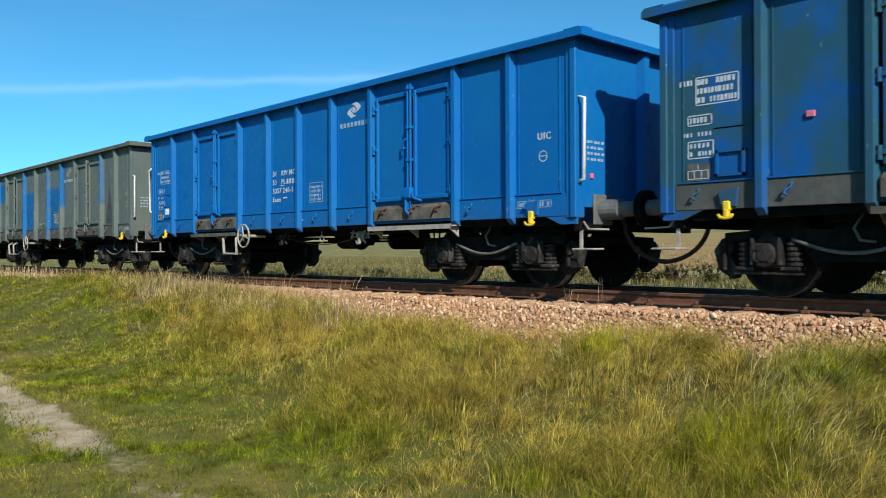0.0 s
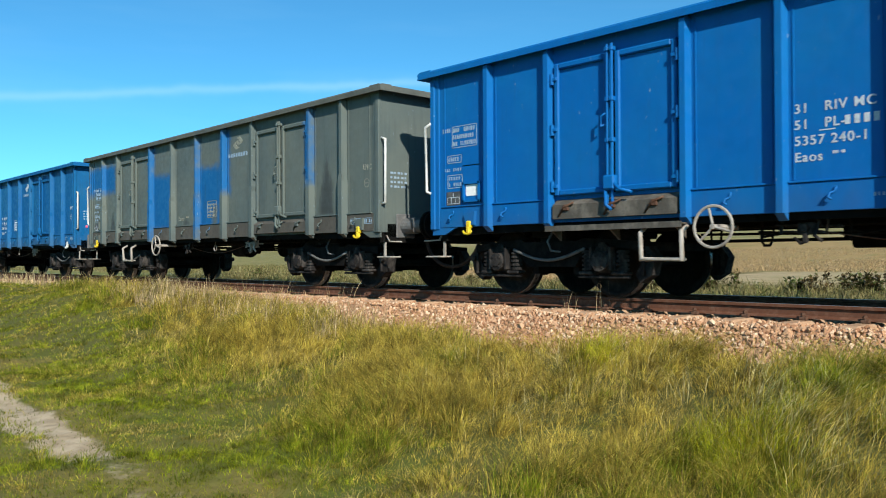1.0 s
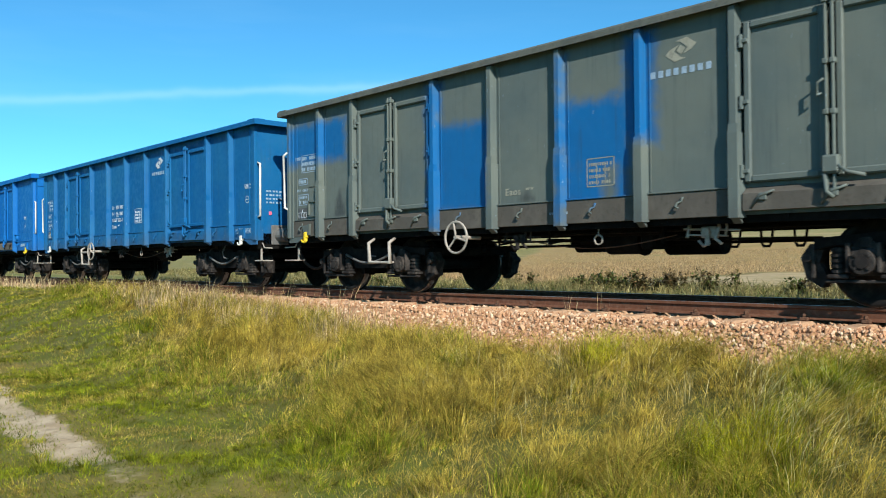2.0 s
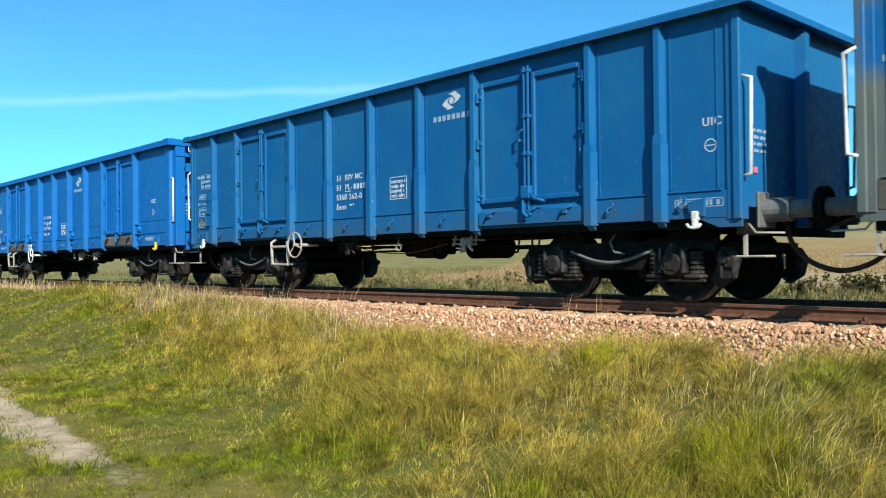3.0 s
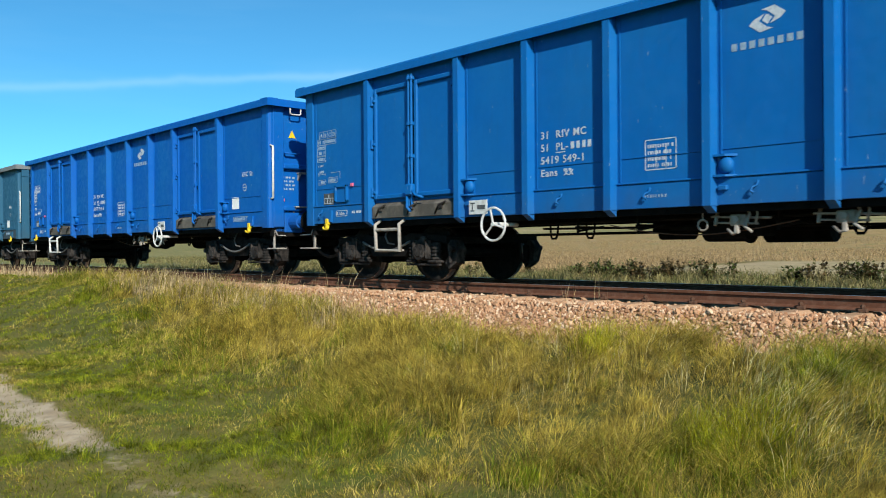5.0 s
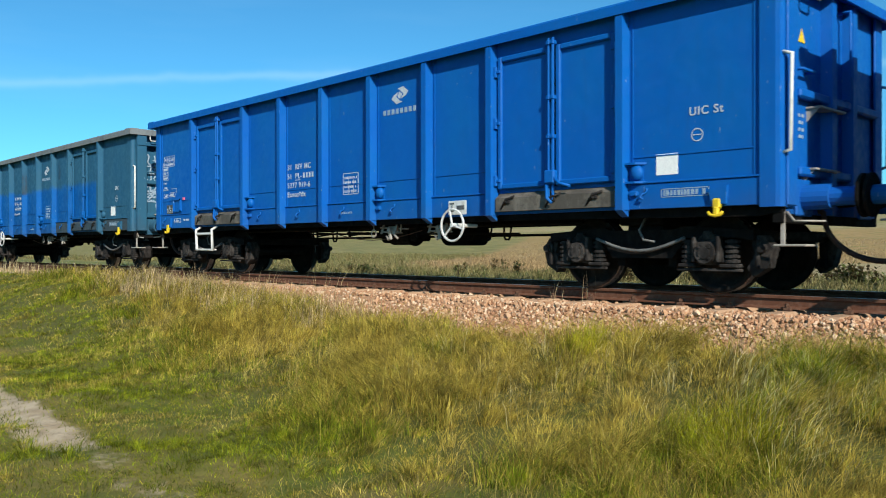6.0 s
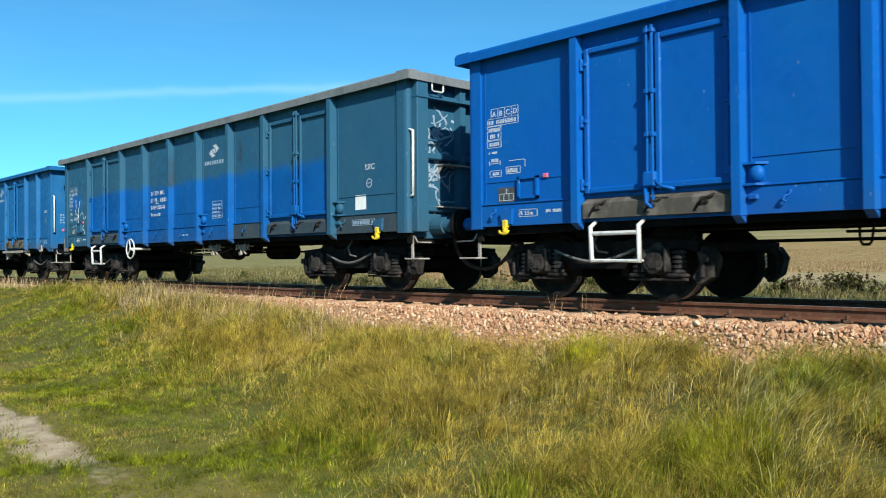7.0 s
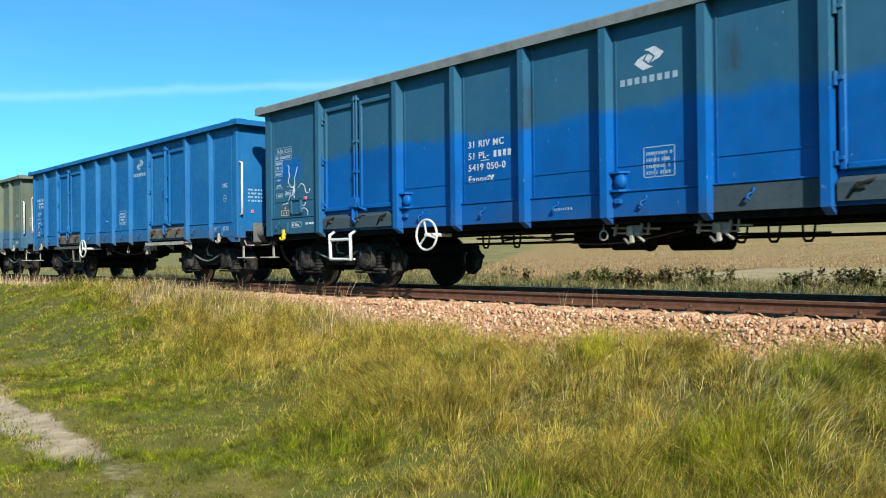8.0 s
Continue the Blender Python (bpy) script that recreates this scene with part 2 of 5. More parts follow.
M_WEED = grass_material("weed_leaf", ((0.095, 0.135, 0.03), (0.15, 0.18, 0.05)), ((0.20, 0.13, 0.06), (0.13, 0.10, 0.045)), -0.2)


def ground_material():
    k = Nodes("ground")
    ax = k.axes()
    big, mid, small = k.noise(0.12, 5), k.noise(0.9, 5), k.noise(9, 5)
    near = k.mix(k.ramp(mid, 0.35, 0.65), (0.093, 0.111, 0.019), (0.170, 0.136, 0.038))
    near = k.mix(k.ramp(small, 0.5, 0.8, 0, 0.6), near, (0.075, 0.066, 0.024))
    # matted thatch under the bank's tall grass, painted darker as shade between blades
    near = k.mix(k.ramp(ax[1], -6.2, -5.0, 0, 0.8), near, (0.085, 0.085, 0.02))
    # trodden path along the line
    wob = k.math("MULTIPLY", k.math("SUBTRACT", k.noise(0.55, 4), 0.5), 1.1)
    drift = k.math("MULTIPLY", k.math("MAXIMUM", k.math("SUBTRACT", -7.0, ax[0]), 0.0), -0.06)
    off = k.math("ABSOLUTE", k.math("ADD", k.math("ADD", k.math("ADD", ax[1], 7.32), drift), k.math("MULTIPLY", wob, 0.45)))
    bare = k.math("ADD", k.math("MULTIPLY", k.ramp(off, 0.44, 0.06), k.ramp(ax[0], -5.6, -8.4, 0.42, 1.0)), k.math("MULTIPLY", k.math("SUBTRACT", k.noise(2.3, 6, rough=0.7), 0.5), 1.5))
    sand = k.mix(k.ramp(k.noise(5, 5), 0.35, 0.7), (0.46, 0.365, 0.245), (0.33, 0.25, 0.155))
    near = k.mix(k.ramp(bare, 0.35, 0.75), near, sand)
    # far side: verge, bare track, dry meadow, striped fields on the rise
    y = ax[1]
    warp = k.math("MULTIPLY", k.math("SUBTRACT", k.noise(0.05, 4), 0.5), 16.0)
    yy = k.math("ADD", y, warp)
    verge = k.mix(k.ramp(k.noise(0.6, 5), 0.38, 0.62), (0.119, 0.145, 0.030), (0.238, 0.212, 0.068))
    pale = k.mix(k.ramp(k.noise(0.35, 6, (0.6, 1, 1)), 0.35, 0.7), (0.46, 0.34, 0.19), (0.34, 0.27, 0.13))
    tall = k.mix(k.ramp(k.noise(0.5, 6, (2.5, 0.25, 1)), 0.35, 0.7), (0.40, 0.255, 0.105), (0.27, 0.19, 0.065))
    edge_y = k.math("ADD", y, k.math("MULTIPLY", k.math("SUBTRACT", k.noise(0.2, 5), 0.5), 6))
    # grazed olive meadow to the other side of the dry grass
    olive = k.mix(k.ramp(k.noise(0.4, 6, (1, 0.5, 1), 0.7), 0.38, 0.66), (0.17, 0.16, 0.045), (0.33, 0.26, 0.10))
    green_side = k.math("MULTIPLY", k.math("ADD", k.math("ADD", ax[0], 17.0), k.math("MULTIPLY", edge_y, 0.8)), -1.0)
    # the bare strip runs away from the line; dry meadow stands to one side of it
    aside = k.math("ADD", k.math("ADD", ax[0], 13.0), k.math("MULTIPLY", edge_y, 0.24))
    far = k.mix(k.ramp(edge_y, 9.5, 12.0), verge, k.mix(k.math("MULTIPLY", k.ramp(aside, -0.4, 0.5), k.ramp(edge_y, 37, 31)), k.mix(k.ramp(green_side, 1.5, -1.5), olive, tall), pale))
    ditch = k.math("MULTIPLY", k.ramp(k.math("ABSOLUTE", k.math("ADD", aside, 0.6)), 1.2, 0.3), k.math("MULTIPLY", k.ramp(edge_y, 10, 12), k.ramp(edge_y, 40, 30, 0, 0.6)))
    far = k.mix(ditch, far, (0.085, 0.093, 0.025))
    fields = k.mix(k.ramp(k.noise(0.35, 3, (0.03, 0.22, 1)), 0.42, 0.58), (0.35, 0.275, 0.13), (0.235, 0.215, 0.08))
    far = k.mix(k.ramp(yy, 150, 165), far, fields)
    far = k.mix(k.ramp(k.noise(1.6, 7, (1.6, 0.5, 1), 0.7), 0.42, 0.72, 0, 0.55), far, (0.128, 0.106, 0.038))
    far = k.mix(k.ramp(k.noise(0.28, 5), 0.5, 0.7, 0, 0.5), far, (0.170, 0.187, 0.051))
    col = k.mix(k.ramp(y, 1.6, 2.4), near, far)
    k.bump(k.math("ADD", k.noise(14, 5), k.noise(2, 3)), 0.5, 0.05)
    return k.done(col, 0.95, 0, 0.2)


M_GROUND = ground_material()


def bed_material():
    k = Nodes("ballast_bed")
    col = k.mix(k.ramp(k.noise(22, 5, rough=0.7), 0.35, 0.68), (0.34, 0.19, 0.106), (0.48, 0.285, 0.165))
    k.bump(k.noise(20, 5), 0.9, 0.05)
    return k.done(col, 0.95, 0, 0.2)


M_BED = bed_material()
PAINTS = {
    "w0": paint("paint_grey_blue", (0.022, 0.078, 0.115), (0.014, 0.072, 0.13), 0.4, (), (0.005, 0.08, 0.28), None, 0.13),
    "w1": paint("paint_mid_blue", (0.001, 0.108, 0.36), (0.003, 0.122, 0.35), 0.3),
    "w2": paint("paint_grey_olive", (0.115, 0.134, 0.120), (0.086, 0.110, 0.109), 0.6, [(-2.46, -1.3, 1.22, 2.5), (-2.62, -2.3, 0.97, 3.2), (0.02, 1.0, 2.1, 2.5), (0.02, 0.65, 1.2, 1.7), (0.02, 1.0, 1.65, 2.4), (1.0, 1.4, 1.9, 3.2), (0.85, 1.0, 1.2, 2.2), (-6.5, -4.75, 2.3, 3.0), (4.25, 4.5, 1.9, 3.2), (-0.02, 0.06, 1, 3.1)], (0.006, 0.105, 0.29), smears=[(4.9, 1.3, 2.45, 0.22), (-4.9, 1.3, 1.9, 0.15), (-0.6, 1.3, 1.6, 0.12)]),
    "w3": paint("paint_dull_blue", (0.003, 0.09, 0.255), (0.008, 0.108, 0.258), 0.58),
    "w4": paint("paint_clean_blue", (0.002, 0.108, 0.36), (0.005, 0.12, 0.36), 0.28),
    "w5": paint("paint_bright_blue", (0.001, 0.092, 0.38), (0.002, 0.105, 0.37), 0.22),
    "w6": paint("paint_half_repainted", (0.025, 0.098, 0.165), (0.018, 0.090, 0.168), 0.35, [(-6.9, -6.1, 2.0, 2.35)], (0.001, 0.092, 0.325), 2.26, 0.0, reach=5.36, smears=[(2.3, 2.5, 3.1, 0.06), (-0.6, 2.2, 3.0, 0.03)]),
    "w7": paint("paint_chalky_blue", (0.005, 0.100, 0.28), (0.014, 0.125, 0.30), 0.85),
    "w8": paint("paint_faded_olive", (0.125, 0.142, 0.098), (0.09, 0.112, 0.095), 0.5, (), (0.05, 0.12, 0.20), 1.55),
}
BELTS = {"w6": grimy("belt_blue_grey", (0.035, 0.055, 0.07), (0.055, 0.075, 0.09), 0.8, 3), "w2": grimy("belt_brown", (0.075, 0.068, 0.058), (0.11, 0.10, 0.085), 0.8, 3), "w0": grimy("belt_grey", (0.06, 0.065, 0.065), (0.10, 0.10, 0.09), 0.8, 3)}
RIMS = {"w6": grimy("rim_grey", (0.17, 0.185, 0.19), (0.11, 0.12, 0.125), 0.7, 3), "w2": grimy("rim_olive", (0.10, 0.105, 0.09), (0.065, 0.07, 0.065), 0.7, 3), "w8": grimy("rim_olive_light", (0.14, 0.15, 0.12), (0.09, 0.10, 0.09), 0.7, 3)}

# ---- building helpers ----
def part(name, bm, material, parent, label=""):
    me = bpy.data.meshes.new(name)
    bm.to_mesh(me)
    bm.free()
    for m in (material if isinstance(material, list) else [material]):
        me.materials.append(m)
    ob = new(name, me)
    ob.parent = parent
    return tagged(ob, label)


def box(bm, x0, x1, y0, y1, z0, z1, c=0.0):
    """A box; c: chamfer of its edges."""
    m = Matrix.LocRotScale(((x0 + x1) / 2, (y0 + y1) / 2, (z0 + z1) / 2), None, (abs(x1 - x0), abs(y1 - y0), abs(z1 - z0)))
    vs = bmesh.ops.create_cube(bm, size=1, matrix=m)["verts"]
    if c:
        es = list({e for v in vs for e in v.link_edges})
        bmesh.ops.bevel(bm, geom=es, offset=c, segments=1, affect="EDGES")
    return bm


def prism(bm, poly, axis, a, b):
    """poly in the two other axes (x: yz, y: xz, z: xy), drawn out along axis from a to b."""
    def at(p, s):
        return {"x": (s, p[0], p[1]), "y": (p[0], s, p[1]), "z": (p[0], p[1], s)}[axis]
    lo = [bm.verts.new(at(p, a)) for p in poly]
    hi = [bm.verts.new(at(p, b)) for p in poly]
    n = len(poly)
    bm.faces.new(lo), bm.faces.new(hi[::-1])
    for i in range(n):
        bm.faces.new((lo[i], hi[i], hi[(i + 1) % n], lo[(i + 1) % n]))
    bmesh.ops.recalc_face_normals(bm, faces=bm.faces[:])
    return bm


def rod(bm, p, q, r, n=8, r2=None):
    """A round bar from p to q."""
    p, q = Vector(p), Vector(q)
    m = Matrix.Translation((p + q) / 2) @ (q - p).to_track_quat("Z", "Y").to_matrix().to_4x4()
    bmesh.ops.create_cone(bm, cap_ends=True, segments=n, radius1=r, radius2=r if r2 is None else r2, depth=(q - p).length, matrix=m)
    return bm


def tube(bm, pts, r, n=6):
    """A bent round bar through pts, in one piece."""
    pts = [Vector(p) for p in pts]
    rings, up = [], None
    for i, p in enumerate(pts):
        a = (p - pts[i - 1]).normalized() if i else None
        b = (pts[i + 1] - p).normalized() if i < len(pts) - 1 else None
        d = ((a or b) + (b or a)).normalized()
        if up is None:
            up = d.orthogonal().normalized()
        up = (up - d * up.dot(d)).normalized()
        s = d.cross(up)
        k = 1.0 if a is None or b is None else min(1.6, 1 / max(0.3, d.dot(a)))
        rings.append([bm.verts.new(p + (up * math.cos(t) + s * math.sin(t)) * r * k) for t in (2 * math.pi * j / n for j in range(n))])
    faces = [bm.faces.new(rings[0][::-1]), bm.faces.new(rings[-1])]
    for p, q in zip(rings[:-1], rings[1:]):
        for j in range(n):
            f = bm.faces.new((p[j], p[(j + 1) % n], q[(j + 1) % n], q[j]))
            f.smooth = True
            faces.append(f)
    return bm


# ---- ground ----
def smooth(a, b, v):
    t = np.clip((v - a) / (b - a), 0, 1)
    return t * t * (3 - 2 * t)


def height(x, y):
    """Ground height without the ballast."""
    x, y = np.asarray(x, float), np.asarray(y, float)
    left = smooth(-7, -19, x)
    near = -0.62 + 0.40 * left - (0.42 + 0.34 * left) * smooth(-2.4, -6.2, y) - 0.05 * smooth(-6.5, -7.4, y) * smooth(-8.6, -7.7, y)
    bumps = 0.05 * np.sin(1.7 * x + 0.9 * y) * np.sin(1.1 * y - 0.6 * x) + 0.03 * np.sin(3.9 * x + 1.3) * np.sin(3.1 * y)
    near = near + 0.10 * smooth(-7, -4, x) * smooth(-4.5, -2.6, y) + bumps * smooth(-2.2, -3.2, y)
    dist = np.maximum(y, 0)
    far = -0.28 + 1.8 * smooth(36, 112, dist) + 8.0 * smooth(100, 250, dist) + 10 * smooth(230, 420, dist)
    return np.where(y < 0, near, far)


def spread(parts):
    return np.concatenate([np.arange(a, b, s) for a, b, s in parts])


def grid_mesh(name, xs, ys, zfun, material):
    gx, gy = np.meshgrid(xs, ys)
    co = np.stack([gx, gy, zfun(gx, gy)], -1).reshape(-1, 3)
    nx, ny = len(xs), len(ys)
    i = (np.arange(ny - 1)[:, None] * nx + np.arange(nx - 1)[None]).ravel()
    quads = np.stack([i, i + 1, i + 1 + nx, i + nx], -1)
    me = bpy.data.meshes.new(name)
    me.from_pydata(co.tolist(), [], quads.tolist())
    me.polygons.foreach_set("use_smooth", np.ones(len(quads), bool))
    me.materials.append(material)
    return new(name, me)


xs = spread([(-2500, -300, 220), (-300, -60, 12), (-60, -34, 2), (-34, 6, 0.25), (6, 40, 2), (40, 300, 13), (300, 2501, 220)])
ys = spread([(-2500, -200, 230), (-200, -30, 10), (-30, -10, 1), (-10, 3, 0.2), (3, 60, 1.5), (60, 440, 8), (440, 2501, 229)])
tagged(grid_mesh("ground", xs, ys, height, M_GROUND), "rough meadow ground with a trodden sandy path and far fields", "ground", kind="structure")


def bed_height(x, y):
    a = np.abs(np.asarray(y, float))
    z = np.where(a < 1.55, -0.222, -0.222 - (a - 1.55) / 1.5)
    z = np.where(a < 0.62, -0.24, z)
    return z + 0.012 * np.sin(9 * x + 5 * y) * np.sin(7 * y - 4 * x)


bed = grid_mesh("ballast_bed", spread([(-260, -40, 4), (-40, 5, 0.12), (5, 120, 4)]), spread([(-2.9, 2.95, 0.12)]), bed_height, M_BED)
tagged(bed, "bank of reddish crushed stone under the railway track", "ballast", kind="structure")

# ---- track ----
RAIL_PROFILE = [(-0.0625, -0.149), (-0.0625, -0.14), (-0.009, -0.118), (-0.0075, -0.045), (-0.034, -0.034), (-0.036, -0.006), (-0.028, 0.0)]


def rail(y):
    bm = bmesh.new()
    poly = RAIL_PROFILE + [(-a, b) for a, b in RAIL_PROFILE[::-1]]
    prism(bm, [(y + a, b) for a, b in poly], "x", -260, 120)
    for f in bm.faces:
        f.material_index = 1 if f.normal.z > 0.9 and f.calc_center_median().z > -0.01 else 0
    return tagged(part("rail", bm, [M_RAIL, M_RAILTOP], None), "rusty steel rail with a worn running face", "rail", "rails of the track", "structure")


rail_near, rail_far = rail(-0.7535), rail(0.7535)

sleeper_bm = box(bmesh.new(), -0.13, 0.13, -1.3, 1.3, -0.34, -0.168, 0.05)
sleeper_0 = part("sleeper", sleeper_bm, M_CONCRETE, None)
for s in (-1, 1):
    for r in (-1, 1):
        clip_bm = bmesh.new()
        box(clip_bm, -0.05, 0.05, r * 0.7535 + s * 0.065 - 0.03, r * 0.7535 + s * 0.065 + 0.03, -0.17, -0.125, 0.012)
        rod(clip_bm, (0, r * 0.7535 + s * 0.075, -0.14), (0, r * 0.7535 + s * 0.075, -0.085), 0.018, 6)
        rod(clip_bm, (0, r * 0.7535 + s * 0.075, -0.115), (0, r * 0.7535 + s * 0.075, -0.095), 0.028, 6)
        part("rail_clip", clip_bm, M_RUSTY, sleeper_0, "rusted rail fastening")
tagged(sleeper_0, "dusty concrete sleeper bedded in crushed stone", "sleeper", "sleepers under the rails", "structure")
sleeper_0.matrix_basis = pose(-5.95, 0, 0)
for i in range(-60, 18):
    if i:
        copy_thing(sleeper_0, pose(-5.95 + 0.65 * i, 0, 0, 0, 0, random.uniform(-1, 1)))

# ---- wagons ----
# post places from the middle, door bays, half length of the body, bogie pivot, rim top, near-side fittings
KINDS = {
    "a": dict(posts=(0.0, 1.09, 2.2, 4.2, 5.3), door=(2.2, 4.2), half=6.4, pivot=4.5, top=3.34, buffer=7.08, tail=0.1),
    "b": dict(posts=(0.0, 1.22, 2.42, 4.45, 5.45), door=(2.42, 4.45), half=6.42, pivot=4.5, top=3.34, buffer=7.08, tail=0.1),
    "c": dict(posts=(0.66, 1.98, 3.3, 5.42), door=(3.3, 5.42), half=7.3, pivot=5.43, top=3.43, buffer=7.96, tail=0.0),
}
SHEET, FACE, RIM = 1.40, 1.50, 1.54
RIM_DEEP = {"a": 0.115, "b": 0.11, "c": 0.15}
BASE = 0.98
WHEEL_R = 0.46


def post_mesh(bm, x, side, top, kind):
    """A pressed post, splayed at its root; at the top it runs back into the sheet under the rim."""
    w, r = (0.05, 0.068) if kind == "c" else (0.036, 0.062)
    s, f = side * (SHEET - 0.004), side * (FACE + (0.028 if kind == "c" else 0.0))
    prof = [(x - r, s), (x - w, f), (x + w, f), (x + r, s)]
    deep = RIM_DEEP[kind] + 0.01
    prism(bm, prof, "z", BASE - 0.01, top - deep)
    cap = [(s, top - deep), (f, top - deep), (side * (SHEET + 0.05), top - 0.075), (s, top - 0.075)]
    prism(bm, cap, "x", x - w, x + w)
    if kind == "b":
        g = side * (FACE + 0.012)
        prism(bm, [(x - 0.085, s), (x - 0.055, g), (x + 0.055, g), (x + 0.085, s)], "z", BASE - 0.03, 1.86)
        prism(bm, [(s, 1.86), (g, 1.86), (f, 1.96), (s, 1.96)], "x", x - 0.053, x + 0.053)
    foot = [(s, BASE - 0.01), (f, BASE - 0.01), (s, BASE - 0.09)]
    prism(bm, foot, "x", x - 0.05, x + 0.05)


def side_wall(wagon, k, kind, side, mat, spec_key):
    """One plate for each bay, with its foot belt, beads and lashing hook; over a door there is a header alone."""
    h, top = k["half"], k["top"]
    lo, hi = k["door"]
    bays = sorted({s * p for p in (*k["posts"], h) for s in (-1, 1)})
    for a, b in zip(bays[:-1], bays[1:]):
        a, b = (0.15 - h - k["tail"] if a == -h else a), min(b, h - 0.15)
        mid = abs(a + b) / 2
        if lo < mid < hi:
            bm = box(bmesh.new(), a, b, side * (SHEET - 0.05), side * SHEET, top - 0.30, top - 0.06)
            part("door_header", bm, mat, wagon)
            bm = box(bmesh.new(), a, b, side * (SHEET - 0.05), side * (SHEET - 0.02), BASE, 1.32)
            part("door_footing", bm, mat, wagon)
            # added backing plate that blocks daylight through the gaps around the leaves
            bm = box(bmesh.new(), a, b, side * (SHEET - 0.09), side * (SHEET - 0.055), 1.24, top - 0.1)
            part("door_backing", bm, M_UNDER, wagon)
            continue
        plate = part("side_panel", box(bmesh.new(), a, b, side * (SHEET - 0.05), side * SHEET, BASE, top - 0.06), mat, wagon)
        bm = box(bmesh.new(), a + 0.01, b - 0.01, side * (SHEET - 0.01), side * (SHEET + 0.014), BASE - 0.005, 1.27, 0.006)
        part("foot_belt", bm, mat if spec_key == "w6" and a < 1.9 else BELTS.get(spec_key, mat), plate)
        if side > 0:
            continue
        y0, y1 = side * (SHEET - 0.003), side * (SHEET + 0.010)
        for x in (b - 0.125, a + 0.108):
            part("panel_bead", box(bmesh.new(), x, x + 0.017, y0, y1, 1.3, top - 0.12), mat, plate)
        if kind == "c":
            part("panel_seam", box(bmesh.new(), a + 0.125, b - 0.125, y0, y1, 1.58, 1.592), mat, plate)
        part("belt_ledge", box(bmesh.new(), a + 0.06, b - 0.06, y0, side * (SHEET + 0.03), 1.272, 1.292, 0.004), mat, plate)
        xx = a + (0.52 if mid < lo else 0.3)
        bm = bmesh.new()
        tube(bm, [(xx + 0.025, side * (SHEET + 0.03), 1.215), (xx, side * (SHEET + 0.012), 1.17), (xx - 0.03, side * (SHEET + 0.05), 1.15), (xx - 0.05, side * (SHEET + 0.06), 1.11), (xx - 0.015, side * (SHEET + 0.05), 1.085)], 0.012)
        part("lashing_hook", bm, mat, plate)


def rims(wagon, k, kind, mat):
    h, top, deep = k["half"], k["top"], RIM_DEEP[kind]
    for side in (-1, 1):
        bm = bmesh.new()
        o, i = side * RIM, side * (SHEET - 0.09)
        prism(bm, [(o, top - deep), (o, top - 0.035), (side * (RIM - 0.05), top), (i, top), (i, top - 0.05), (side * (SHEET + 0.02), top - 0.07), (side * (RIM - 0.02), top - deep)], "x", -h - 0.19 - k["tail"], h + 0.19)
        part("top_rim", bm, mat, wagon)
    for e in (-1, 1):
        h = k["half"] + (k["tail"] if e < 0 else 0)
        bm = bmesh.new()
        o, i = e * (h + 0.2), e * (h - 0.09)
        prism(bm, [(o, top - deep), (o, top - 0.035), (e * (h + 0.15), top - 0.002), (i, top - 0.002), (i, top - 0.05), (e * (h + 0.02), top - 0.07), (e * (h + 0.18), top - deep)], "y", -RIM + 0.003, RIM - 0.003)
        part("end_rim", bm, mat, wagon)


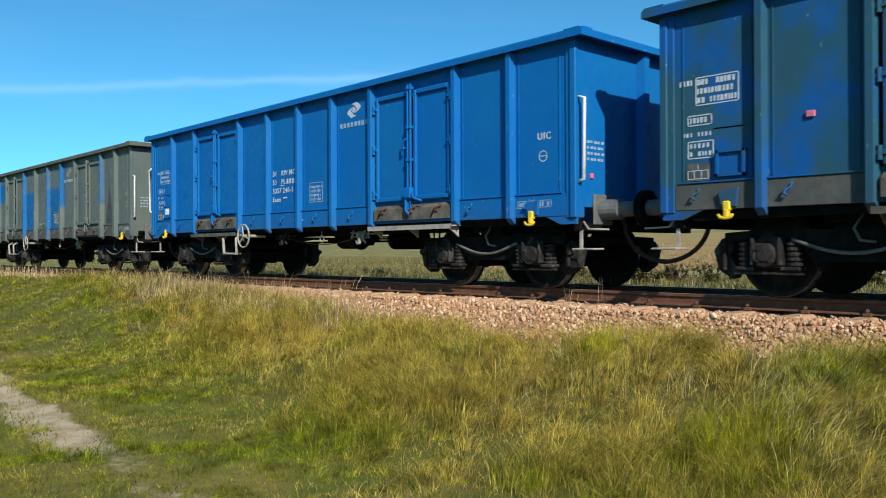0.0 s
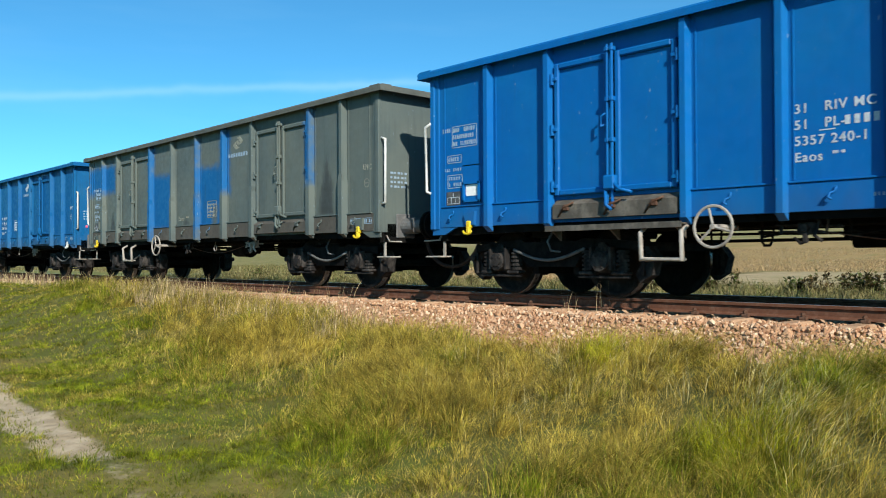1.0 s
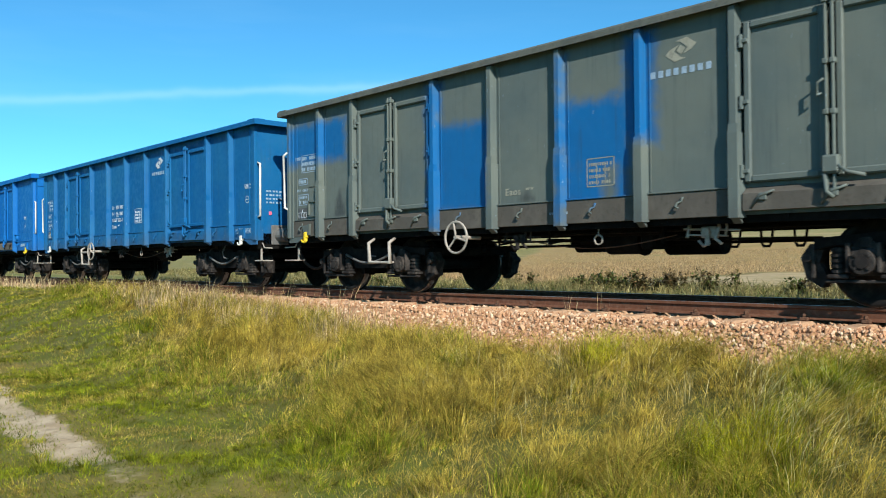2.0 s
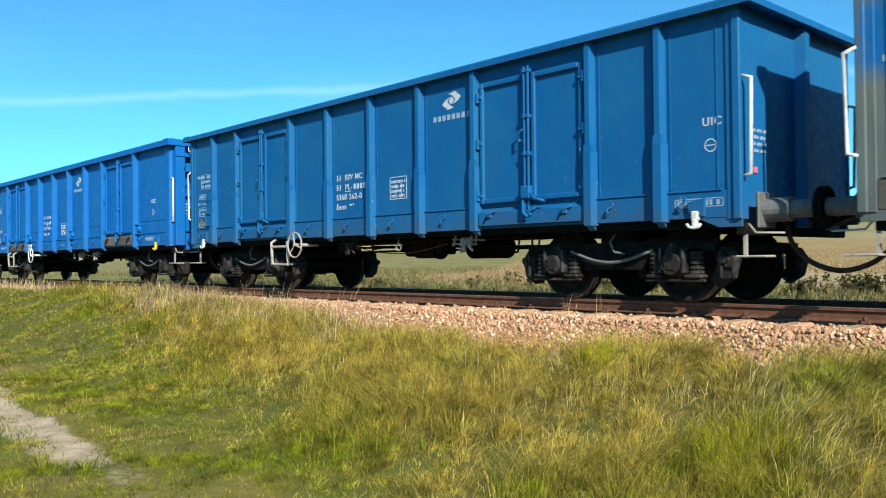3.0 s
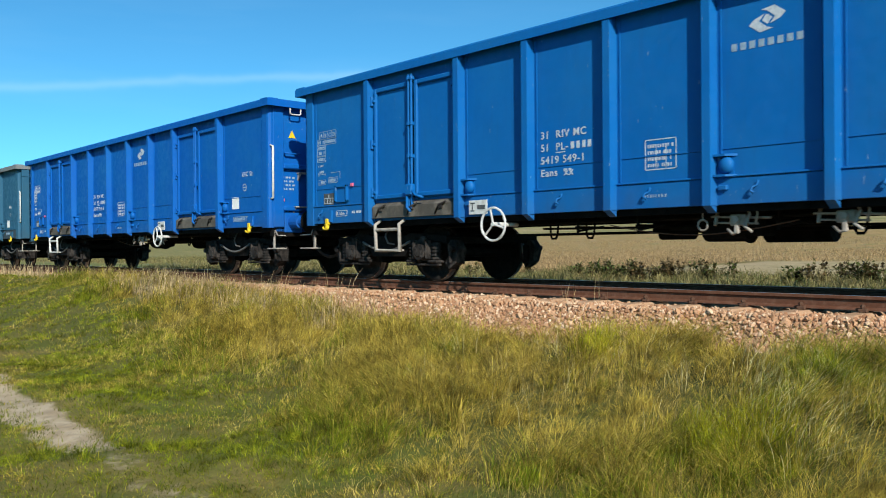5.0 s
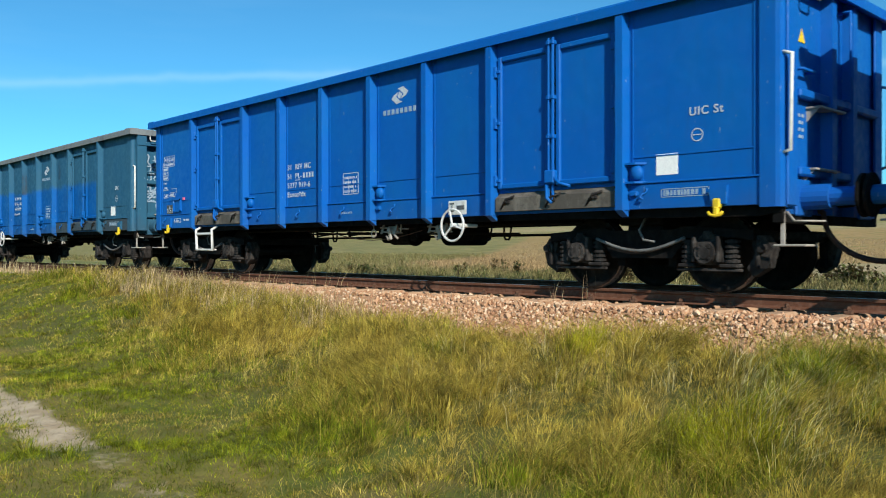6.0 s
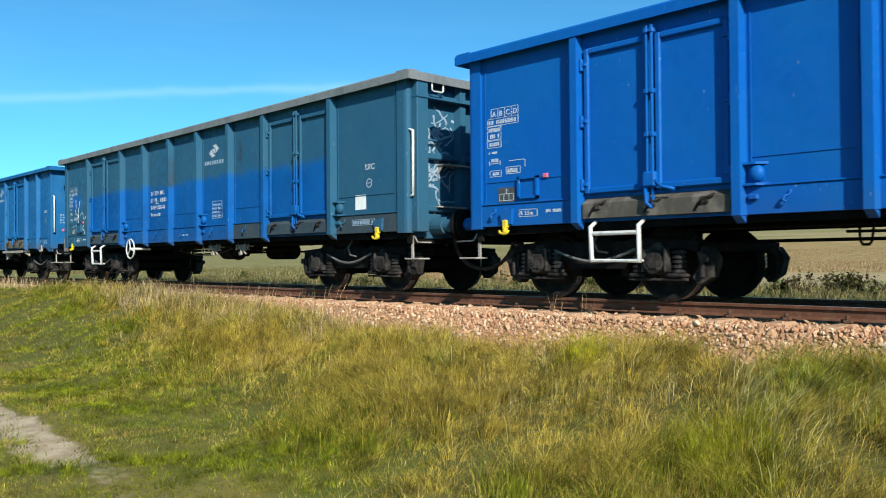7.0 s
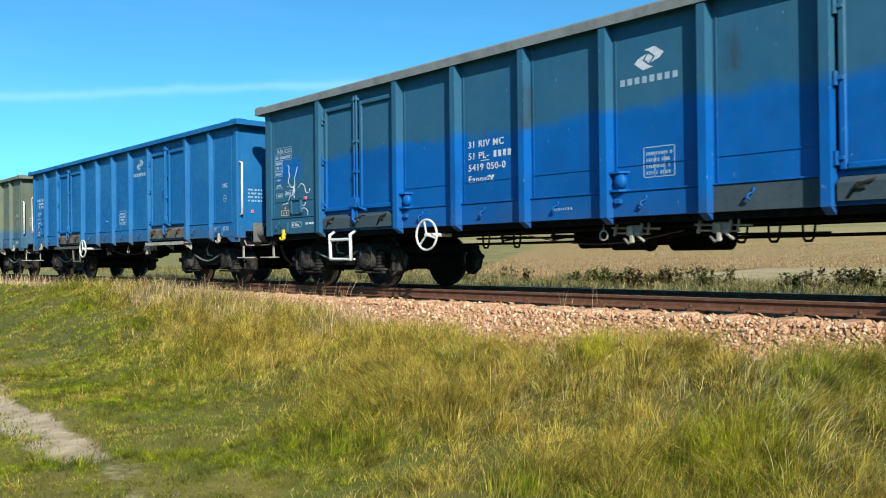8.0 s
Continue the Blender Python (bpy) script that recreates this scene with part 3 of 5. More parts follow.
def end_wall(wagon, k, kind, e, mat):
    h, top = k["half"] + (k["tail"] if e < 0 else 0), k["top"]
    bm = bmesh.new()
    box(bm, e * (h - 0.05), e * h, 0.15 - SHEET, SHEET - 0.15, BASE - 0.1, top - 0.055)
    wall = part("end_wall", bm, mat, wagon)
    for side in (-1, 1):
        # rounded corner post
        bm = bmesh.new()
        c = 0.09
        if kind != "c":
            # narrow flat post, a little proud of the side sheet
            y0, y1 = sorted((side * (SHEET - 0.16), side * (SHEET + 0.02)))
            box(bm, *sorted((e * (h - 0.155), e * (h + 0.002))), y0, y1, BASE - 0.03, top - 0.07, 0.006)
            y0, y1 = sorted((side * (SHEET - 0.02), side * (SHEET + 0.045)))
            box(bm, *sorted((e * (h - 0.075), e * (h + 0.02))), y0, y1, BASE - 0.03, top - 0.14, 0.01)
            part("corner_post", bm, mat, wagon)
            bm = bmesh.new()
            prism(bm, [(e * (h + 0.004), BASE), (e * (h + 0.004), 0.87), (e * (h - 0.26), 0.87), (e * (h - 0.52), BASE)], "y", *sorted((side * (SHEET - 0.03), side * (SHEET + 0.006))))
            part("corner_gusset", bm, mat, wagon)
            continue
        poly = [(e * (h - 0.2), side * (SHEET - 0.05)), (e * (h - 0.2), side * (SHEET + 0.035)), (e * (h - 0.03), side * (SHEET + 0.035)), (e * (h + 0.015), side * (SHEET + 0.02)), (e * (h + 0.035), side * (SHEET - 0.03)), (e * (h + 0.035), side * (SHEET - 0.2)), (e * (h - 0.04), side * (SHEET - 0.2))]
        prism(bm, poly, "z", BASE - 0.03, top - 0.06)
        part("corner_post", bm, mat, wagon)
    for y in ((0.0,) if kind != "c" else (-0.3, 0.3)):
        bm = bmesh.new()
        prism(bm, [(e * (h - 0.005), y - 0.09), (e * (h + 0.12), y - 0.06), (e * (h + 0.12), y + 0.06), (e * (h - 0.005), y + 0.09)], "z", BASE - 0.1, top - 0.1)
        part("end_post", bm, mat, wall)
    plain = mat is PAINTS["w5"]
    if kind == "c":
        for side in (-1, 1):
            y0, y1 = sorted((side * 1.10, side * 1.335))
            part("corner_channel", box(bmesh.new(), *sorted((e * (h + 0.03), e * (h + (0.06 if plain else 0.17)))), y0, y1, BASE - 0.02, top - 0.075, 0.012), mat, wall)
        for z, d in ((2.1, 0.1), (1.28, 0.1)) if plain else ((2.1, 0.1), (top - 0.4, 0.06), (1.28, 0.1)):
            part("end_rib", box(bmesh.new(), *sorted((e * (h - 0.005), e * (h + d))), -1.12, 1.12, z, z + 0.1, 0.02), mat, wall)
        for y0, y1, z in ((-0.78, -0.1, 2.03), (-0.9, -0.27, 1.36)):
            bm = bmesh.new()
            box(bm, *sorted((e * h, e * (h + 0.17))), y0, y1, z - 0.012, z + 0.012, 0.004)
            prism(bm, [(e * h, z - 0.012), (e * (h + 0.14), z - 0.012), (e * h, z - 0.15)], "y", y0 + 0.02, y0 + 0.035)
            part("end_step", bm, M_PALE, wall, "small pale step plate")
        if not plain:
            bm = box(bmesh.new(), *sorted((e * (h - 0.005), e * (h + 0.19))), -1.34, 1.34, top - 0.40, top - 0.375, 0.004)
            ledge = part("end_ledge", bm, mat, wall)
        for y in () if plain else (-1.15, -0.75, -0.3, 0.15, 0.6, 1.05):
            bm = prism(bmesh.new(), [(e * (h - 0.002), top - 0.38), (e * (h + 0.16), top - 0.38), (e * (h - 0.002), top - 0.08)], "y", y - 0.015, y + 0.015)
            part("bracket", bm, mat, ledge)
        bm = bmesh.new()
        x, y = e * (h + 0.165), -0.9
        tube(bm, [(x, y - 0.12, top - 0.14), (x, y - 0.12, top - 0.25), (x, y - 0.09, top - 0.275), (x, y + 0.09, top - 0.275), (x, y + 0.12, top - 0.25), (x, y + 0.12, top - 0.14)], 0.014)
        part("grab_rung", bm, M_WHITE, wall, "small white hand hold")
        bm = bmesh.new()
        x, y, z = e * (h + 0.1), -0.93, 2.4
        tube(bm, [(e * h, y - 0.15, z), (x, y - 0.15, z), (x, y + 0.15, z), (e * h, y + 0.15, z)], 0.014)
        part("grab_rung", bm, mat, wall)
        bm = bmesh.new()
        tube(bm, [(e * h, 0.05, 3.2), (e * (h + 0.16), 0.05, 3.2), (e * (h + 0.16), 0.05, 2.2), (e * h, 0.05, 2.2)], 0.014)
        part("grab_rail", bm, mat, wall)
        if mat is PAINTS["w6"]:
            r = random.Random(12)
            for _ in range(34):
                py, pz, ang = r.uniform(-1.05, -0.25), r.uniform(1.45, 2.9), r.uniform(0, 6.28)
                pts = [(e * h, py, pz)]
                for _ in range(7):
                    ang += r.uniform(-0.9, 0.9)
                    py, pz = min(-0.2, max(-1.08, py + 0.06 * math.cos(ang))), pz + 0.06 * math.sin(ang)
                    pts.append((e * h, py, pz))
                bm = tube(bmesh.new(), pts, r.uniform(0.01, 0.03), 5)
                bmesh.ops.scale(bm, vec=(0.2, 1, 1), verts=bm.verts, space=Matrix.Translation((-e * h, 0, 0)))
                part("spray_stroke", bm, M_LETTER_FAINT, wall, "silvery sprayed scribble")
        bm = bmesh.new()
        tri = [(-0.96, top - 0.71), (-0.80, top - 0.71), (-0.88, top - 0.56)]
        prism(bm, tri, "x", e * h, e * (h + 0.006))
        if mat is PAINTS["w5"]:
            part("warning_triangle", bm, M_YELLOW, wall, "small yellow warning triangle")
        else:
            bm.free()
    # white grab rail at the corner
    for side in (-1, 1):
        if e < 0 and (kind == "c" or mat is PAINTS["w0"]):
            continue
        bm = bmesh.new()
        y, x = side * (SHEET + (0.05 if e < 0 else -0.02)), e * (h + 0.1)
        z0, z1 = (1.5, 2.55) if e < 0 or kind == "c" else (1.41, 2.5)
        tube(bm, [(e * h, y, z0), (x, y - side * 0.01, z0 + 0.03), (x + e * 0.02, y, z1 - 0.04), (e * h, y, z1)], 0.018, 8)
        part("grab_rail", bm, M_WHITE, wagon, "white painted steel grab rail")
    # small writing and marker on the end
    bm = bmesh.new()
    for r in range(4):
        for c in range(5):
            a = -1.18 + 0.075 * c
            box(bm, e * (h - 0.01), e * (h + 0.004), a, a + 0.055 - 0.02 * ((r + c) % 2), 1.92 - 0.075 * r, 1.955 - 0.075 * r)
    tagged(part("end_lettering", bm, M_LETTER_FAINT, wall, "small white illegible lettering"), kind="stuff")
    if mat is PAINTS["w2"]:
        return wall
    bm = box(bmesh.new(), e * (h - 0.01), e * (h + 0.02), -1.12, -1.06, 1.46, 1.53, 0.006)
    part("marker_plate", bm, M_PINK, wall, "small pink marker plate")
    return wall


def door_pair(wagon, k, kind, s, side, mat, sill_mat):
    """Two hinged leaves with raised frames and the locking bars between them."""
    lo, hi = k["door"]
    top = k["top"]
    mid, z0, z1 = s * (lo + hi) / 2, 1.32, top - 0.31
    y = side * SHEET
    for e in (-1, 1):
        inner, outer = mid + e * 0.045, mid + e * ((hi - lo) / 2 - 0.1)
        a, b = sorted((inner, outer))
        bm = bmesh.new()
        box(bm, a, b, side * (SHEET - 0.03), side * (SHEET + 0.004), z0, z1)
        w = 0.075
        for bx in ((a, a + w, z0, z1), (b - w, b, z0, z1), (a + w, b - w, z1 - w, z1), (a + w, b - w, z0, z0 + w)):
            box(bm, bx[0], bx[1], side * (SHEET + 0.001), side * (SHEET + 0.05), bx[2], bx[3], 0.014)
        leaf = part("door_leaf", bm, mat, wagon)
        if side < 0:
            for z in (z0 + 0.12, (z0 + z1) / 2, z1 - 0.2):
                bm = bmesh.new()
                rod(bm, (outer + e * 0.02, side * (SHEET + 0.06), z - 0.07), (outer + e * 0.02, side * (SHEET + 0.06), z + 0.07), 0.026)
                box(bm, outer - 0.06, outer + 0.06, side * (SHEET + 0.03), side * (SHEET + 0.075), z - 0.022, z + 0.022, 0.006)
                part("hinge", bm, mat, leaf)
    if side > 0:
        return
    for e, r in ((-1, 0.015), (1, 0.019)):
        bm = bmesh.new()
        x = mid + e * 0.035
        rod(bm, (x, side * (SHEET + 0.085), z0 - 0.18), (x, side * (SHEET + 0.085), z1 + 0.09), r)
        for z in (z0 + 0.05, 1.95, 2.45, z1 + 0.03):
            box(bm, x - 0.028, x + 0.028, side * (SHEET + 0.03), side * (SHEET + 0.112), z - 0.028, z + 0.028, 0.008)
        lock = part("lock_bar", bm, mat, wagon)
    bm = bmesh.new()
    tube(bm, [(mid + 0.05, side * (SHEET + 0.12), z0 + 0.12), (mid + 0.18, side * (SHEET + 0.14), z0 + 0.02), (mid + 0.34, side * (SHEET + 0.13), z0 - 0.02)], 0.02)
    box(bm, mid - 0.07, mid + 0.1, side * (SHEET + 0.06), side * (SHEET + 0.15), z0 + 0.02, z0 + 0.2, 0.02)
    tube(bm, [(mid - 0.05, side * (SHEET + 0.11), z0 + 0.02), (mid - 0.02, side * (SHEET + 0.14), z0 - 0.16), (mid + 0.05, side * (SHEET + 0.13), z0 - 0.22)], 0.022)
    part("lock_lever", bm, mat, lock)
    bm = bmesh.new()
    tube(bm, [(mid - 0.05, side * (SHEET + 0.1), 2.28), (mid - 0.11, side * (SHEET + 0.11), 2.25), (mid - 0.11, side * (SHEET + 0.11), 2.12), (mid - 0.07, side * (SHEET + 0.1), 2.14)], 0.012)
    if kind == "c":
        bm.free()
    else:
        part("lock_loop", bm, mat, lock)
    # worn sill under the leaves
    bm = bmesh.new()
    a, b = mid - (hi - lo) / 2 + 0.09, mid + (hi - lo) / 2 - 0.09
    prism(bm, [(side * (SHEET - 0.02), 1.02), (side * (SHEET + 0.075), 1.02), (side * (SHEET + 0.075), 1.2), (side * (SHEET - 0.02), 1.27)], "x", a, b)
    sill = part("door_sill", bm, sill_mat if kind == "b" or mat is PAINTS["w6"] else M_THRESH, wagon, "worn steel door sill")
    for x in (a + 0.22, mid + 0.02, b - 0.3):
        bm = bmesh.new()
        tube(bm, [(x - 0.12, side * (SHEET + 0.075), 1.05), (x - 0.02, side * (SHEET + 0.10), 1.17), (x + 0.14, side * (SHEET + 0.10), 1.22)], 0.014)
        box(bm, x - 0.03, x + 0.05, side * (SHEET + 0.07), side * (SHEET + 0.10), 1.12, 1.2, 0.008)
        part("drop_catch", bm, {"a": M_RUSTY, "b": mat, "c": M_BOGIE}[kind], sill)
    if kind == "a":
        bm = bmesh.new()
        box(bm, a - 0.06, b + 0.1, side * (SHEET - 0.1), side * (FACE + 0.06), 0.90, 0.915)
        box(bm, a - 0.06, b + 0.1, side * (FACE + 0.045), side * (FACE + 0.06), 0.86, 0.93)
        for x in (a, mid, b):
            prism(bm, [(side * (FACE + 0.04), 0.90), (side * (SHEET - 0.1), 0.90), (side * (SHEET - 0.1), 0.74)], "x", x - 0.012, x + 0.012)
        part("foot_board", bm, M_PALE if s > 0 else M_THRESH, wagon, "narrow steel foot board with brackets")


def wheelset(wagon, x):
    bm = bmesh.new()
    rod(bm, (0, -1.0, 0), (0, 1.0, 0), 0.08, 12)
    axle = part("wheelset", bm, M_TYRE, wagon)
    axle.matrix_basis = pose(x, 0, WHEEL_R)
    for side in (-1, 1):
        bm = bmesh.new()
        n = 40
        # turned profile of the wheel, from the hub to the flange: radius, distance from the middle of the track
        prof = [(0.085, 0.83), (0.15, 0.83), (0.17, 0.79), (0.36, 0.76), (0.385, 0.815), (0.452, 0.822), (0.46, 0.80), (0.46, 0.725), (0.487, 0.708), (0.487, 0.692), (0.385, 0.69), (0.36, 0.735), (0.16, 0.74), (0.085, 0.72)]
        rings = []
        for j in range(n):
            a = 2 * math.pi * j / n
            rings.append([bm.verts.new((r * math.cos(a), side * y, r * math.sin(a))) for r, y in prof])
        for j in range(n):
            p, q = rings[j], rings[(j + 1) % n]
            for i in range(len(prof) - 1):
                f = bm.faces.new((p[i], p[i + 1], q[i + 1], q[i]))
                f.smooth = True
                f.material_index = 1 if i in (5, 6) else 0
        bmesh.ops.recalc_face_normals(bm, faces=bm.faces[:])
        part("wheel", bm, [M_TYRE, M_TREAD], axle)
    return axle


def coil(bm, x, y, z0, z1, r, turns=5):
    """A spring stack of thick turns."""
    step = (z1 - z0) / turns
    for i in range(turns):
        z = z0 + step * (i + 0.5)
        rod(bm, (x, y, z - step * 0.30), (x, y, z + step * 0.30), r, 12)
    rod(bm, (x, y, z0), (x, y, z1), r * 0.7, 10)


def bogie(wagon, x):
    bm = bmesh.new()
    for side in (-1, 1):
        y0, y1 = sorted((side * 0.93, side * 1.06))
        prism(bm, [(x - 1.42, 0.60), (x - 1.42, 0.72), (x - 0.55, 0.78), (x - 0.45, 0.74), (x + 0.45, 0.74), (x + 0.55, 0.78), (x + 1.42, 0.72), (x + 1.42, 0.60), (x + 1.2, 0.64), (x + 0.6, 0.64), (x + 0.42, 0.40), (x - 0.42, 0.40), (x - 0.6, 0.64), (x - 1.2, 0.64)], "y", y0, y1)
    box(bm, x - 0.25, x + 0.25, -1.0, 1.0, 0.5, 0.82, 0.03)
    for e in (-1, 1):
        box(bm, x + e * 1.36 - 0.06, x + e * 1.36 + 0.06, -1.0, 1.0, 0.6, 0.72, 0.02)
        box(bm, x + e * 0.36 - 0.05, x + e * 0.36 + 0.05, -0.95, 0.95, 0.3, 0.42)
    # brake beams and shoes by the wheels
    for ax in (-0.9, 0.9):
        for e in (-1, 1):
            for s in (-1, 1):
                box(bm, x + ax + e * 0.54 - 0.04, x + ax + e * 0.54 + 0.04, s * 0.76 - 0.05, s * 0.76 + 0.05, 0.28, 0.58, 0.015)
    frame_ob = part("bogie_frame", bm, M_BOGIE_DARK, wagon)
    for side in (-1, 1):
        for ax in (-0.9, 0.9):
            xx = x + ax
            bm = bmesh.new()
            box(bm, xx - 0.16, xx + 0.16, side * 0.93, side * 1.13, 0.33, 0.62, 0.04)
            rod(bm, (xx, side * 1.1, 0.47), (xx, side * 1.19, 0.47), 0.125, 14)
            for q in range(4):
                t = radians(45 + 90 * q)
                rod(bm, (xx + 0.09 * math.cos(t), side * 1.19, 0.47 + 0.09 * math.sin(t)), (xx + 0.09 * math.cos(t), side * 1.205, 0.47 + 0.09 * math.sin(t)), 0.018, 6)
            prism(bm, [(xx - 0.2, 0.36), (xx + 0.2, 0.36), (xx + 0.16, 0.6), (xx + 0.07, 0.68), (xx - 0.07, 0.68), (xx - 0.16, 0.6)], "y", *sorted((side * 1.05, side * 1.1)))
            rod(bm, (xx, side * 1.18, 0.47), (xx, side * 1.205, 0.47), 0.07, 10)
            box(bm, xx - 0.06, xx + 0.06, side * 1.0, side * 1.12, 0.6, 0.72, 0.02)
            for e in (-1, 1):
                box(bm, xx + e * 0.15 - 0.02, xx + e * 0.15 + 0.02, side * 1.06, side * 1.17, 0.36, 0.66, 0.01)
                box(bm, xx + e * 0.15, xx + e * 0.37, side * 0.96, side * 1.13, 0.30, 0.345, 0.012)
            box_ob = part("axle_box", bm, M_BOGIE, frame_ob, "dusty cast axle box")
            for e in (-1, 1):
                bm = bmesh.new()
                coil(bm, xx + e * 0.27, side * 1.04, 0.345, 0.62, 0.085)
                part("coil_spring", bm, M_BOGIE, frame_ob)
            bm = bmesh.new()
            box(bm, xx - 0.4, xx + 0.4, side * 1.05, side * 1.1, 0.255, 0.29, 0.008)
            part("keeper_bar", bm, M_BOGIE, frame_ob)
        bm = bmesh.new()
        pts = [(x - 0.62 + 1.24 * i / 10, side * 1.12, 0.64 - 0.15 * math.sin(math.pi * i / 10)) for i in range(11)]
        tube(bm, pts, 0.021, 6)
        part("hanging_pipe", bm, M_CABLE, frame_ob, "pale sagging brake pipe")
        bm = bmesh.new()
        tube(bm, [(x + 0.1, side * 1.1, 0.9), (x + 0.02, side * 1.14, 0.74), (x + 0.08, side * 1.14, 0.62), (x + 0.22, side * 1.12, 0.6)], 0.014)
        part("brake_hose", bm, M_CABLE, frame_ob)
    for e in (-1, 1):
        for side in (-1, 1):
            bm = bmesh.new()
            xo = x + e * 1.4
            y0, y1 = sorted((side * 0.80, side * 0.98))
            prism(bm, [(xo - e * 0.06, 0.66), (xo + e * 0.1, 0.66), (xo + e * 0.2, 0.52), (xo + e * 0.14, 0.3), (xo - e * 0.02, 0.2), (xo - e * 0.09, 0.3), (xo + e * 0.0, 0.46)], "y", y0, y1)
            rod(bm, (xo + e * 0.1, side * 0.95, 0.52), (xo + e * 0.1, side * 1.06, 0.52), 0.05, 10)
            box(bm, xo - 0.02 + e * 0.05, xo + 0.02 + e * 0.05, *sorted((side * 0.98, side * 1.03)), 0.3, 0.62, 0.008)
            part("brake_hanger", bm, M_BOGIE, frame_ob)
    for ax in (-0.9, 0.9):
        wheelsets.append(wheelset(wagon, x + ax))


wheelsets = []


def buffers(wagon, k, casing):
    b, h = k["buffer"], k["half"]
    for e in (-1, 1):
        for side in (-1, 1):
            bm = bmesh.new()
            y, z = side * 0.875, 1.06
            rod(bm, (e * (h + 0.02), y, z), (e * (h + 0.32), y, z), 0.135, 16)
            rod(bm, (e * (h + 0.3), y, z), (e * (b - 0.03), y, z), 0.10, 14)
            box(bm, e * (h + 0.0), e * (h + 0.035), y - 0.2, y + 0.2, z - 0.2, z + 0.2, 0.015)
            ob = part("buffer", bm, casing, wagon)
            bm = bmesh.new()
            rod(bm, (e * (b - 0.04), y, z), (e * (b - 0.008), y, z), 0.225, 20)
            part("buffer_head", bm, M_UNDER, ob)
        bm = bmesh.new()
        box(bm, e * h, e * (h + 0.22), -0.06, 0.06, 0.98, 1.12, 0.02)
        tube(bm, [(e * (h + 0.2), 0, 1.05), (e * (h + 0.4), 0.03, 0.95), (e * (b - 0.02), 0, 1.03)], 0.03)
        part("draw_hook", bm, M_BOGIE_DARK, wagon)
        # air hose: hangs in half a loop to the coupling with the next wagon's
        bm = bmesh.new()
        span = b - h - 0.02
        pts = [(e * (h - 0.1), -0.45, 0.95), (e * (h + 0.02), -0.45, 0.93)] + [(e * (h + 0.06 + span * (1 - math.cos(radians(9 * i)))), -0.45, 0.9 - 0.52 * math.sin(radians(9 * i))) for i in range(11)]
        tube(bm, pts, 0.03, 8)
        part("air_hose", bm, M_HOSE, wagon, "black rubber air hose hanging between the wagons")
        # shunter's step and its hanger under the corner
        for side in (-1,):
            bm = bmesh.new()
            y = side * 1.28
            box(bm, e * (h - 0.02) - 0.02, e * (h - 0.02) + 0.02, y - 0.012, y + 0.012, 0.55, 0.98)
            box(bm, e * (h + 0.1) - 0.17, e * (h + 0.1) + 0.17, y - 0.13, y + 0.1, 0.535, 0.56, 0.008)
            tube(bm, [(e * (h + 0.02), y, 0.9), (e * (h + 0.1), y, 0.8), (e * (h + 0.42), y + side * 0.02, 0.79)], 0.012)
            part("shunter_step", bm, M_PALE, wagon, "pale steel step hung under the corner")


def ring(bm, centre, r, t, n=28):
    pts = [(centre[0] + r * math.cos(2 * math.pi * i / n), centre[1], centre[2] + r * math.sin(2 * math.pi * i / n)) for i in range(n + 1)]
    for p, q in zip(pts[:-1], pts[1:]):
        rod(bm, p, q, t, 6)


